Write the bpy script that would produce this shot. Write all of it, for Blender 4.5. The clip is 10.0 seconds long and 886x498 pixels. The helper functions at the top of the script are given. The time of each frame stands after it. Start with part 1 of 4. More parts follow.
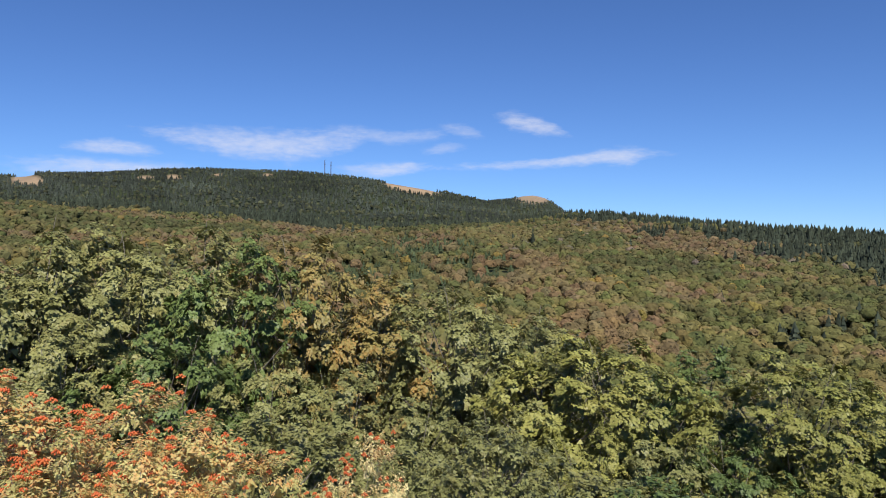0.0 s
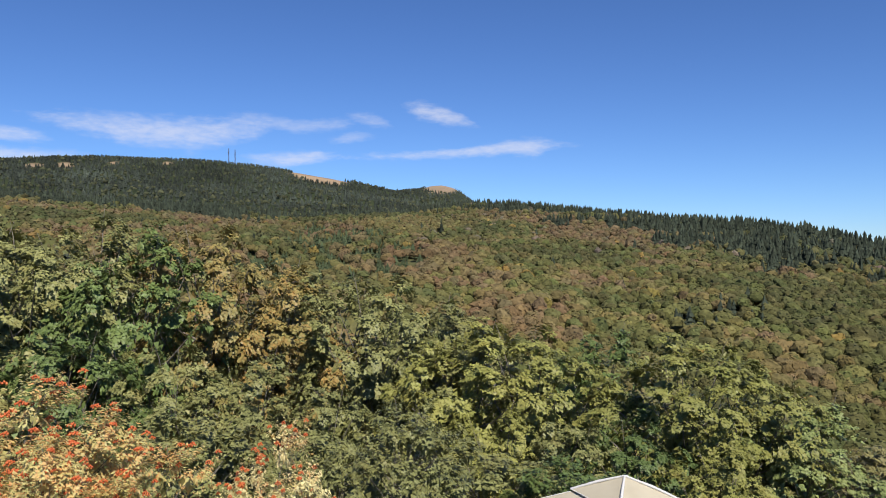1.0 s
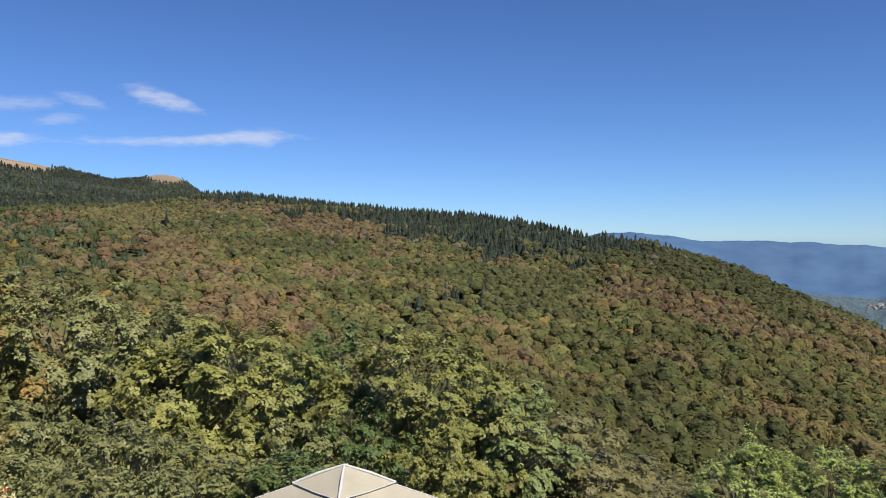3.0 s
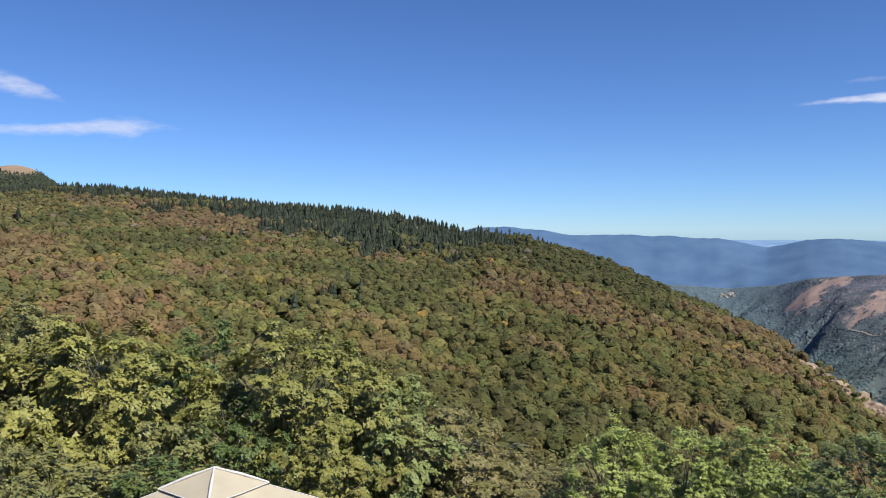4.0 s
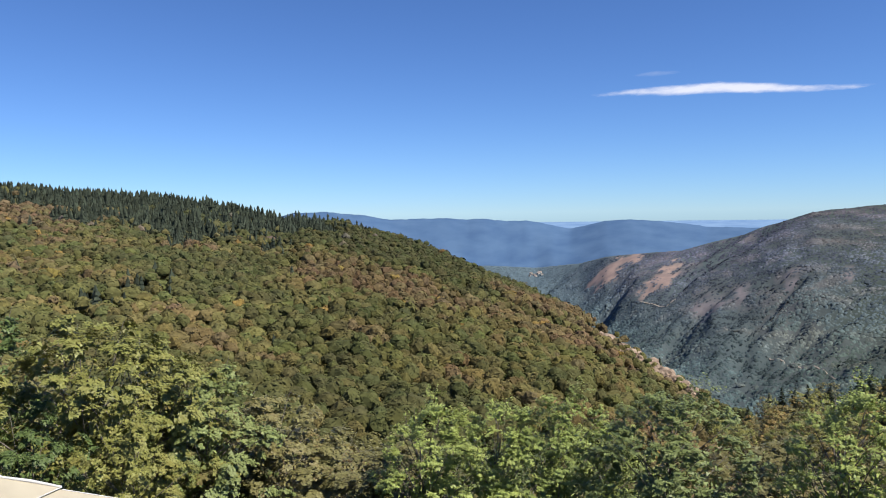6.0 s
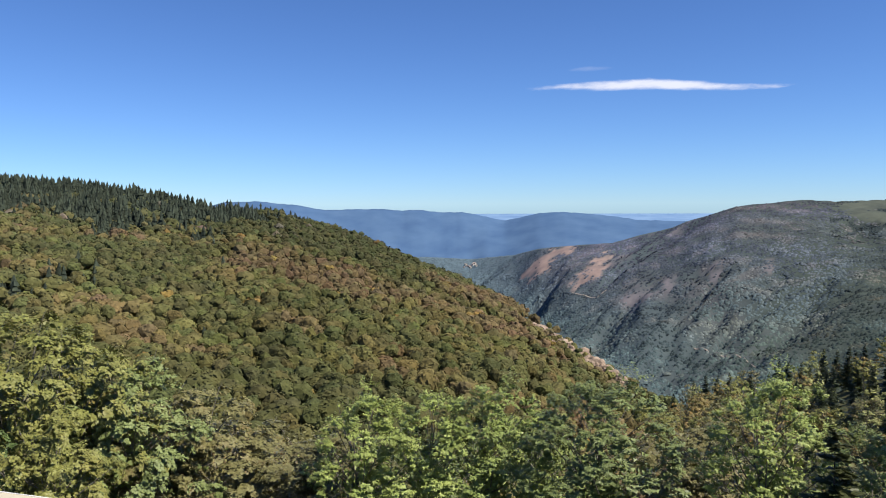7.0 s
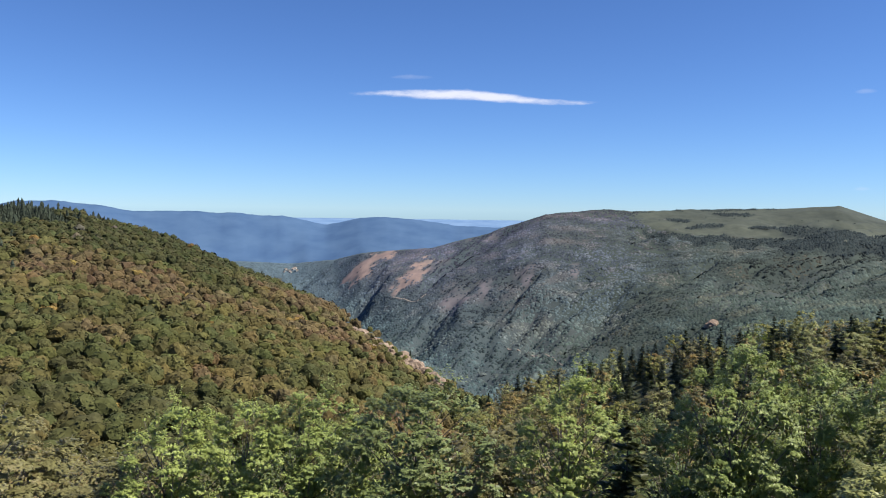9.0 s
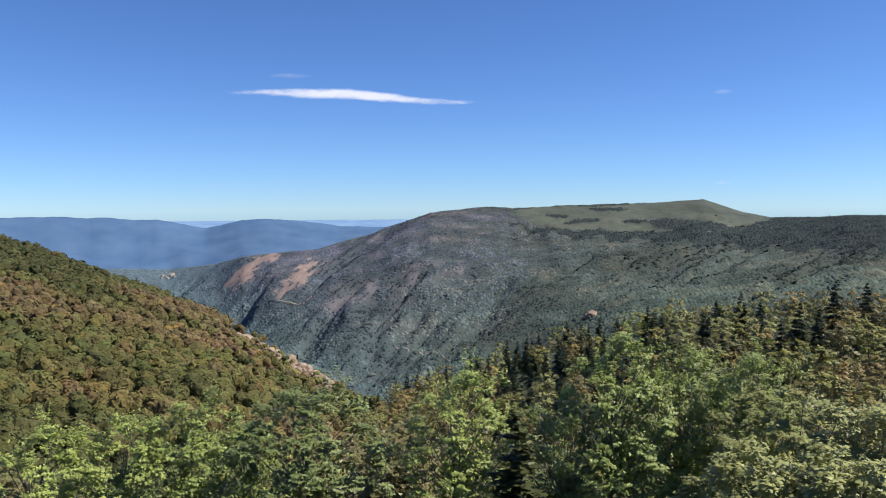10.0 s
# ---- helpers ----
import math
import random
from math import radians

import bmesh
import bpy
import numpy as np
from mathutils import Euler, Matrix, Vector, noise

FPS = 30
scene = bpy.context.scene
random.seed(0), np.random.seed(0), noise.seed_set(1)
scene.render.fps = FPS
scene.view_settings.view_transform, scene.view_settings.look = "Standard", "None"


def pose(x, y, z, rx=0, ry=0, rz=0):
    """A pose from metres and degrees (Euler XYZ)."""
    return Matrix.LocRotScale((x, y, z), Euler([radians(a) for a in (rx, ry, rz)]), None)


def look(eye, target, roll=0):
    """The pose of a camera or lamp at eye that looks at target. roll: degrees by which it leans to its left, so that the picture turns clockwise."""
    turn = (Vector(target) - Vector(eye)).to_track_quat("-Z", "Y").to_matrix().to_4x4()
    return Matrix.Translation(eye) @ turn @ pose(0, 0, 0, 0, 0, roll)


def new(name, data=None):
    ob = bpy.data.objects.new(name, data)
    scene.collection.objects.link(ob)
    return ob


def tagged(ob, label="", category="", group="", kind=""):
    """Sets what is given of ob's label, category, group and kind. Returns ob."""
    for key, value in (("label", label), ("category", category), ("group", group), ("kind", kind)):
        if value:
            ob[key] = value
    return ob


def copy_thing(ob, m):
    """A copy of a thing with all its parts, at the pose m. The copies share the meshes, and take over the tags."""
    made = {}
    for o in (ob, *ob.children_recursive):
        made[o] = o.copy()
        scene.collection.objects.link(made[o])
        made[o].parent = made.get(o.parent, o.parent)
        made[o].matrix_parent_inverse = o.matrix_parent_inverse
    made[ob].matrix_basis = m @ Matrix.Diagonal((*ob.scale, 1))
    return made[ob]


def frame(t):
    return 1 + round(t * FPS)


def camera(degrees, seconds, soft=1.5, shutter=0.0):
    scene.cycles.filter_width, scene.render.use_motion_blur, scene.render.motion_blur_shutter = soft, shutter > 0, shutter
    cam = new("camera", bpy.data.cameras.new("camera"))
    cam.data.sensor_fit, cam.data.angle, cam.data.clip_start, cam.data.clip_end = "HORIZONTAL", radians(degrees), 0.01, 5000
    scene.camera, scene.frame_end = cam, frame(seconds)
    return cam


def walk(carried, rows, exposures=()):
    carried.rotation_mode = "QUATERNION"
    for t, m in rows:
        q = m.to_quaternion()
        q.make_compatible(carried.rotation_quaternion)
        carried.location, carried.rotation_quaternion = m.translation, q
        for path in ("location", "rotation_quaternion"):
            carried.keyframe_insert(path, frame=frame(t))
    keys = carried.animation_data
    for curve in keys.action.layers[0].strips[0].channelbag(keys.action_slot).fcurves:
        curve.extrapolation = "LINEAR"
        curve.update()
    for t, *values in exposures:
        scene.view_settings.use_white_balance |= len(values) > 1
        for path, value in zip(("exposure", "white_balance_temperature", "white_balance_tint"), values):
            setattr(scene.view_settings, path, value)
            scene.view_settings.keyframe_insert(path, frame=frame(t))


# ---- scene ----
cam = camera(60.27, 10.0, 1.0)
EYE = 1.6
ROWS = [
    (0.0, 0.000, 0.000, 0.000, 90.30, -0.35, -0.00),
    (0.5, -0.034, -0.068, -0.029, 90.01, -0.15, -2.26),
    (1.0, -0.038, -0.124, -0.020, 89.56, 0.00, -6.83),
    (1.5, -0.048, -0.227, -0.001, 89.43, -0.25, -11.23),
    (2.0, -0.036, -0.291, 0.014, 89.65, 0.18, -16.35),
    (2.5, 0.017, -0.324, 0.035, 89.35, 0.03, -21.66),
    (4.0, 0.092, -0.365, 0.048, 88.59, 0.15, -35.78),
    (4.5, 0.108, -0.384, 0.038, 88.49, -0.16, -40.20),
    (5.0, 0.126, -0.398, 0.024, 88.11, 0.19, -43.98),
    (5.5, 0.153, -0.417, 0.003, 87.57, 0.15, -46.49),
    (6.0, 0.166, -0.428, -0.003, 87.34, 0.85, -49.33),
    (7.5, 0.176, -0.437, -0.000, 86.62, 0.06, -56.80),
    (8.0, 0.185, -0.451, 0.013, 87.06, 0.40, -59.79),
    (8.5, 0.192, -0.470, 0.014, 87.43, -0.46, -62.57),
    (9.0, 0.200, -0.502, 0.004, 87.03, -0.79, -67.47),
    (9.5, 0.204, -0.509, -0.017, 86.81, -0.00, -71.92),
    (10.0, 0.218, -0.503, -0.018, 87.01, 0.36, -76.11),
]
walk(cam, [(t, pose(x, y, EYE + z, rx, ry, rz)) for t, x, y, z, rx, ry, rz in ROWS],
     exposures=((0.0, 0.34), (1.5, 0.33), (2.5, 0.26), (4.0, 0.41), (4.5, 0.36), (5.5, 0.44), (7.5, 0.49), (10.0, 0.5)))

# ---- world, sun ----
SUN_AZ, SUN_EL = 168.0, 50.0
world = bpy.data.worlds.new("sky")
scene.world = world
world.use_nodes = True
wn = world.node_tree
sky = wn.nodes.new("ShaderNodeTexSky")
sky.sky_type, sky.sun_disc = "NISHITA", False
sky.sun_elevation, sky.sun_rotation = radians(SUN_EL), radians(SUN_AZ)
sky.altitude, sky.air_density, sky.dust_density, sky.ozone_density = 2500, 1.0, 0.0, 1.5
clear = wn.nodes.new("ShaderNodeMix")
clear.data_type, clear.blend_type = "RGBA", "MULTIPLY"
clear.inputs[0].default_value, clear.inputs[7].default_value = 1.0, (0.62, 0.9, 1.37, 1)
wn.links.new(sky.outputs[0], clear.inputs[6])
wn.links.new(clear.outputs[2], wn.nodes["Background"].inputs[0])
wn.nodes["Background"].inputs[1].default_value = 0.0715
sun = new("sun", bpy.data.lights.new("sun", "SUN"))
sun.data.energy, sun.data.angle, sun.data.color = 5.0, radians(0.55), (1.0, 0.94, 0.84)
SUN_DIR = Vector((math.sin(radians(SUN_AZ)) * math.cos(radians(SUN_EL)), math.cos(radians(SUN_AZ)) * math.cos(radians(SUN_EL)), math.sin(radians(SUN_EL))))
sun.matrix_world = look(SUN_DIR * 50, (0, 0, 0))
scene.view_settings.exposure = 0.35


# ---- materials ----
def material(name, rough=0.8, spec=0.2):
    m = bpy.data.materials.new(name)
    m.use_nodes = True
    b = m.node_tree.nodes["Principled BSDF"]
    b.inputs["Roughness"].default_value = rough
    b.inputs["Specular IOR Level"].default_value = spec
    return m, m.node_tree, b


def ramp(tree, fac, stops):
    r = tree.nodes.new("ShaderNodeValToRGB")
    while len(r.color_ramp.elements) < len(stops):
        r.color_ramp.elements.new(0.5)
    for e, (p, c) in zip(r.color_ramp.elements, stops):
        e.position, e.color = p, (*c, 1)
    tree.links.new(fac, r.inputs[0])
    return r.outputs[0]


def noise_tex(tree, scale, detail=4.0, coord="Object"):
    tc = tree.nodes.new("ShaderNodeTexCoord")
    n = tree.nodes.new("ShaderNodeTexNoise")
    n.inputs["Scale"].default_value, n.inputs["Detail"].default_value = scale, detail
    tree.links.new(tc.outputs[coord], n.inputs["Vector"])
    return n.outputs["Fac"]


def mix(tree, kind, fac, a, b):
    m = tree.nodes.new("ShaderNodeMix")
    m.data_type, m.blend_type = "RGBA", kind
    for socket, value in ((m.inputs[0], fac), (m.inputs[6], a), (m.inputs[7], b)):
        if isinstance(value, bpy.types.NodeSocket):
            tree.links.new(value, socket)
        else:
            socket.default_value = value if isinstance(value, float) else (*value, 1)
    return m.outputs[2]


def bump(tree, shader, fac, strength, distance):
    b = tree.nodes.new("ShaderNodeBump")
    b.inputs["Strength"].default_value, b.inputs["Distance"].default_value = strength, distance
    tree.links.new(fac, b.inputs["Height"])
    tree.links.new(b.outputs[0], shader.inputs["Normal"])


def leaf_material(name, dark, light, turned, amount=0.5, through_light=0.08, patch=0.6):
    """Leaves: each leaf differs a little, whole sprays turn to the autumn colour."""
    m, tree, b = material(name, 0.5, 0.3)
    geo = tree.nodes.new("ShaderNodeNewGeometry")
    base = ramp(tree, geo.outputs["Random Per Island"], [(0.0, tuple(0.55 * d + 0.45 * c for d, c in zip(dark, light))), (0.5, light), (1.0, tuple(c * 1.18 for c in light))])
    patches = ramp(tree, noise_tex(tree, patch, 3), [(max(0.0, 0.72 - amount * 0.5), (0, 0, 0)), (min(1.0, 0.92 - amount * 0.5), (1, 1, 1))])
    sep = tree.nodes.new("ShaderNodeSeparateColor")
    tree.links.new(patches, sep.inputs[0])
    col = mix(tree, "MIX", sep.outputs[0], base, mix(tree, "MIX", geo.outputs["Random Per Island"], turned, light))
    info = tree.nodes.new("ShaderNodeObjectInfo")
    tone = ramp(tree, info.outputs["Random"], [(0, (0.7, 0.71, 0.7)), (1, (0.92, 0.9, 0.87))])
    col = mix(tree, "MULTIPLY", 1.0, col, tone)
    tree.links.new(col, b.inputs["Base Color"])
    tr = tree.nodes.new("ShaderNodeBsdfTranslucent")
    tree.links.new(col, tr.inputs["Color"])
    ms = tree.nodes.new("ShaderNodeMixShader")
    ms.inputs[0].default_value = through_light
    tree.links.new(b.outputs[0], ms.inputs[1])
    tree.links.new(tr.outputs[0], ms.inputs[2])
    tree.links.new(ms.outputs[0], tree.nodes["Material Output"].inputs[0])
    return m


def cover_material(name, rough=0.95, fine=0.05, strength=0.5, distance=1.0, low=0.52):
    """Land cover or crowns: colour from the mesh's own cover attribute, mottled at two scales."""
    m, tree, b = material(name, rough, 0.1)
    at = tree.nodes.new("ShaderNodeAttribute")
    at.attribute_name = "cover"
    n1, n2 = noise_tex(tree, fine, 6), noise_tex(tree, fine * 0.12, 4)
    col = mix(tree, "MULTIPLY", 1.0, at.outputs["Color"], ramp(tree, n1, [(0.25, (low, low * 1.02, low * 1.04)), (0.75, (1.1, 1.08, 1.03))]))
    col = mix(tree, "MULTIPLY", 0.7, col, ramp(tree, n2, [(0.3, (0.75, 0.78, 0.8)), (0.7, (1.2, 1.18, 1.1))]))
    tree.links.new(col, b.inputs["Base Color"])
    if strength:
        bump(tree, b, n1, strength, distance)
    return m


def plain_material(name, a, c, scale, rough=0.8, strength=0.3, distance=0.02):
    m, tree, b = material(name, rough, 0.25)
    n = noise_tex(tree, scale, 6)
    tree.links.new(ramp(tree, n, [(0.3, tuple(v * 0.82 for v in a)), (0.7, tuple(v * 0.82 for v in c))]), b.inputs["Base Color"])
    if strength:
        bump(tree, b, n, strength, distance)
    return m


LAND = cover_material("hill_land", fine=0.03, strength=0.5, distance=4.0, low=0.7)
CROWNS = cover_material("far_foliage", fine=0.5, strength=0.0, low=0.68)
BARK = plain_material("grey_bark", (0.13, 0.11, 0.09), (0.3, 0.27, 0.23), 6.0, 0.9, 0.6, 0.03)
DARK_BARK = plain_material("brown_bark", (0.06, 0.045, 0.035), (0.14, 0.11, 0.085), 6.0, 0.9, 0.6, 0.03)
BEECH_OLIVE = leaf_material("olive_leaves", (0.0772, 0.0901, 0.0343), (0.266, 0.271, 0.0987), (0.361, 0.3, 0.111), 0.4)
BEECH_YELLOW = leaf_material("yellow_green_leaves", (0.107, 0.115, 0.033), (0.297, 0.302, 0.0825), (0.354, 0.317, 0.0908), 0.5)
BEECH_GREEN = leaf_material("dark_green_leaves", (0.0479, 0.0798, 0.0239), (0.143, 0.2, 0.0599), (0.232, 0.239, 0.0718), 0.35)
BEECH_ORANGE = leaf_material("orange_tinged_leaves", (0.129, 0.111, 0.0386), (0.3, 0.257, 0.0858), (0.429, 0.249, 0.0772), 0.6)
BEECH_BROWN = leaf_material("brownish_leaves", (0.103, 0.0957, 0.0405), (0.236, 0.221, 0.0883), (0.272, 0.199, 0.0883), 0.45)
ASH_LIGHT = leaf_material("light_green_leaves", (0.135, 0.18, 0.046), (0.36, 0.43, 0.12), (0.42, 0.46, 0.15), 0.4, 0.1)
ASH_DEEP = leaf_material("mid_green_leaves", (0.0909, 0.118, 0.0405), (0.23, 0.279, 0.0972), (0.301, 0.335, 0.132), 0.35, 0.08)
SHRUB_PALE = leaf_material("pale_green_leaves", (0.146, 0.161, 0.0524), (0.363, 0.379, 0.137), (0.419, 0.403, 0.161), 0.4)
ROWAN_LEAF = leaf_material("rowan_leaves", (0.2, 0.27, 0.075), (0.6, 0.56, 0.23), (0.86, 0.4, 0.16), 0.64, 0.25, 2.4)
CREAM_LEAF = leaf_material("cream_yellow_leaves", (0.5, 0.45, 0.17), (0.85, 0.76, 0.4), (0.7, 0.4, 0.17), 0.5, 0.3, 1.4)
NEEDLES = leaf_material("dark_needles", (0.03, 0.04, 0.022), (0.08, 0.1, 0.05), (0.1, 0.11, 0.055), 0.3, 0.1)
NEEDLES_OLIVE = leaf_material("olive_needles", (0.04, 0.05, 0.018), (0.1, 0.11, 0.04), (0.14, 0.12, 0.05), 0.3, 0.1)
BERRY = plain_material("orange_red_berries", (0.55, 0.09, 0.035), (0.78, 0.25, 0.08), 6.0, 0.4, 0.0)
CANVAS = plain_material("beige_canvas", (0.45, 0.4, 0.3), (0.52, 0.465, 0.35), 3.0, 0.85, 0.25, 0.01)
TRIM = plain_material("white_trim", (0.6, 0.59, 0.57), (0.72, 0.7, 0.68), 20.0, 0.5, 0.0)
STEEL = plain_material("grey_painted_steel", (0.12, 0.12, 0.12), (0.2, 0.2, 0.2), 8.0, 0.5, 0.0)
MAST = plain_material("mast_steel", (0.06, 0.05, 0.05), (0.14, 0.1, 0.1), 0.4, 0.6, 0.0)
CONCRETE = plain_material("concrete", (0.33, 0.31, 0.28), (0.45, 0.43, 0.39), 4.0, 0.9, 0.4, 0.02)
ROCK = plain_material("pale_rock", (0.24, 0.17, 0.12), (0.44, 0.34, 0.25), 0.25, 0.95, 0.8, 1.0)
PLASTER = plain_material("pale_plaster", (0.5, 0.45, 0.38), (0.62, 0.57, 0.5), 0.6, 0.9, 0.3, 0.05)
TILE = plain_material("clay_roof", (0.38, 0.31, 0.26), (0.46, 0.38, 0.32), 1.0, 0.9, 0.4, 0.1)
TRACK = plain_material("dirt_track", (0.26, 0.23, 0.19), (0.36, 0.32, 0.27), 0.2, 0.95, 0.3, 0.2)


# ---- mesh helpers ----
def mesh_from(name, verts, faces, mats=(), cover=None, smooth=False):
    """A mesh from arrays: verts (n, 3), faces (m, 3 or 4), colours per vertex."""
    me = bpy.data.meshes.new(name)
    verts, faces = np.asarray(verts, np.float32), np.asarray(faces, np.int32)
    m, k = faces.shape
    me.vertices.add(len(verts))
    me.vertices.foreach_set("co", verts.ravel())
    me.loops.add(m * k)
    me.loops.foreach_set("vertex_index", faces.ravel())
    me.polygons.add(m)
    me.polygons.foreach_set("loop_start", np.arange(0, m * k, k, dtype=np.int32))
    if cover is not None:
        at = me.color_attributes.new("cover", "FLOAT_COLOR", "POINT")
        at.data.foreach_set("color", np.concatenate([cover, np.ones((len(verts), 1))], 1).astype(np.float32).ravel())
    me.update(calc_edges=True)
    me.polygons.foreach_set("use_smooth", np.full(m, smooth))
    for mat in mats:
        me.materials.append(mat)
    return me


def part(name, me, parent, label="", m=None):
    ob = new(name, me)
    ob.parent = parent
    if m is not None:
        ob.matrix_basis = m
    return tagged(ob, label)


def unit(a):
    return a / np.maximum(np.linalg.norm(a, axis=-1, keepdims=True), 1e-9)


def tubes(paths, sides=6):
    """Tapered tubes along paths of (point, radius) rows, as one set of verts and quads."""
    V, F = [], []
    base = 0
    for path in paths:
        pts, rad = np.array([p for p, _ in path], float), [r for _, r in path]
        for i, (p, r) in enumerate(zip(pts, rad)):
            d = unit(pts[min(i + 1, len(pts) - 1)] - pts[max(i - 1, 0)])
            a = unit(np.cross(d, (0.31, 0.95, 0.1) if abs(d[2]) > 0.8 else (0, 0, 1)))
            b = np.cross(d, a)
            for s in range(sides):
                w = 2 * math.pi * s / sides
                V.append(p + r * (a * math.cos(w) + b * math.sin(w)))
        for i in range(len(pts) - 1):
            for s in range(sides):
                F.append((base + i * sides + s, base + i * sides + (s + 1) % sides, base + (i + 1) * sides + (s + 1) % sides, base + (i + 1) * sides + s))
        base += len(pts) * sides
    return np.array(V), np.array(F)


def box_mesh(name, size, mat, bevel=0.0):
    bm = bmesh.new()
    bmesh.ops.create_cube(bm, size=1.0)
    bmesh.ops.scale(bm, vec=size, verts=bm.verts)
    if bevel:
        bmesh.ops.bevel(bm, geom=bm.edges[:], offset=bevel, segments=2, affect="EDGES")
    me = bpy.data.meshes.new(name)
    bm.to_mesh(me)
    bm.free()
    me.materials.append(mat)
    return me


def tube_mesh(name, paths, mat, sides=8):
    V, F = tubes(paths, sides)
    return mesh_from(name, V, F, [mat], smooth=True)


# ---- the lie of the land: crests and valleys by bearing (degrees clockwise from north = +y) ----
# first crest: bearing, distance, angle of its tree tops
CREST_A = [(-60, 900, 3.5), (-31, 950, 3.7), (-20, 940, 3.2), (-14, 930, 2.9), (-8, 920, 2.5), (-3.6, 920, 2.15), (2.8, 930, 2.5), (9, 950, 3.1),
           (13, 940, 3.0), (17, 920, 2.55), (22.4, 900, 1.95), (30, 860, 1.42), (34, 840, 0.85), (36.4, 820, 0.28), (37.4, 815, 0.0), (39, 800, 0.15), (42, 780, -0.12),
           (45, 740, -1.1), (48, 700, -2.0)]
CREST_B = [(51.8, 650, -3.8), (55.4, 600, -5.25), (59.3, 560, -7.05), (62.5, 520, -8.7), (65.5, 480, -10.4), (68.2, 440, -12.0), (70, 400, -13.2),
           (72.4, 330, -12.6), (75, 300, -12.1), (79, 270, -11.2), (83, 250, -9.7), (87, 240, -8.4), (91, 230, -7.6), (95, 220, -7.0), (99, 210, -6.4),
           (102, 205, -5.9), (107, 200, -5.3), (125, 190, -2.5), (150, 170, 3.0), (200, 160, 8.0), (270, 300, 8.0), (300, 900, 3.5)]
CREST1 = np.array(CREST_A + CREST_B, float)
# near valley: bearing, distance, height
VALLEY1 = np.array([(-60, 150, -28), (-30, 160, -34), (0, 170, -45), (20, 175, -55), (40, 180, -63), (60, 175, -70), (70, 170, -67), (80, 120, -47),
                    (106, 90, -31), (150, 70, -5), (200, 70, 4), (270, 80, 0), (300, 150, -28)], float)
# behind the first crest: bearing, distance, height
VALLEY2 = np.array([(-60, 1020, 40), (-30, 1030, 42), (-8, 1010, 26), (3, 1040, 24), (9, 1250, 0), (20, 1350, -40), (36, 1400, -160), (45, 2300, -290), (50, 2600, -290), (55, 2550, -300),
                    (60, 2200, -320), (64, 1800, -330), (69, 1450, -325), (75, 1400, -310), (80, 1380, -295), (90, 1300, -205), (106, 1200, -125), (150, 1000, -20),
                    (200, 900, 80), (300, 1020, 40)], float)
# second crest: bearing, distance, angle
CREST2_A = [(-60, 2000, 4.5), (-30.2, 2000, 4.65), (-28.6, 2000, 4.75), (-27.9, 2000, 5.0), (-23.4, 2000, 5.35), (-17.9, 2000, 5.8), (-10.7, 2000, 5.85), (-5.7, 2000, 5.45),
            (-1, 2000, 4.7), (3.2, 2000, 3.75), (5.1, 2100, 3.98), (5.9, 2100, 4.27), (6.8, 2100, 4.34), (7.7, 2100, 4.1), (9.2, 2100, 3.0), (20, 2100, 0.3), (36, 2300, -3.0)]
CREST2_B = [(46, 2900, -4.2), (52.6, 2950, -3.9), (56.3, 2950, -4.1), (59.4, 2800, -3.8), (61.4, 2650, -3.3), (63.4, 2550, -3.1), (66.7, 2500, -2.85), (70.4, 2480, -1.75), (73.4, 2450, -0.75),
            (75.1, 2450, -0.25), (79.3, 2500, 0.16), (81.4, 2550, 0.03), (85.2, 2650, 0.22), (91.2, 2800, 0.3), (94.9, 2850, 0.55), (97.4, 2850, -0.33), (99.5, 2800, -0.78), (102.3, 2750, -0.75),
            (104, 2700, -0.58), (108, 2700, -0.65), (150, 2500, 1.0), (300, 2000, 4.5)]
CREST2 = np.array(CREST2_A + CREST2_B, float)
# far range: bearing, angle (all at 4000 m)
CREST3 = np.array([(-60, -1.0), (36, -0.4), (38.2, 0.2), (40.5, 0.27), (42.5, 0.05), (43.6, -0.05), (45.2, -0.4), (47.5, -0.36), (49.3, -0.34), (51, -0.46), (52.4, -0.42), (54.1, -0.63), (55.6, -0.6), (57.5, -0.97), (58.7, -1.27),
                   (60, -1.0), (61.5, -0.68), (62.6, -0.62), (64.2, -0.68), (66.7, -0.93), (68.4, -1.2), (71.7, -1.3), (75, -1.6), (110, -1.5), (200, 0.0), (300, -1.0)], float)
CANOPY = 8.5


def by_bearing(table, az):
    t = np.concatenate([table, table[:1] + np.eye(1, table.shape[1]) * 360])
    a = (az - t[0, 0]) % 360 + t[0, 0]
    return [np.interp(a, t[:, 0], t[:, k]) for k in range(1, t.shape[1])]


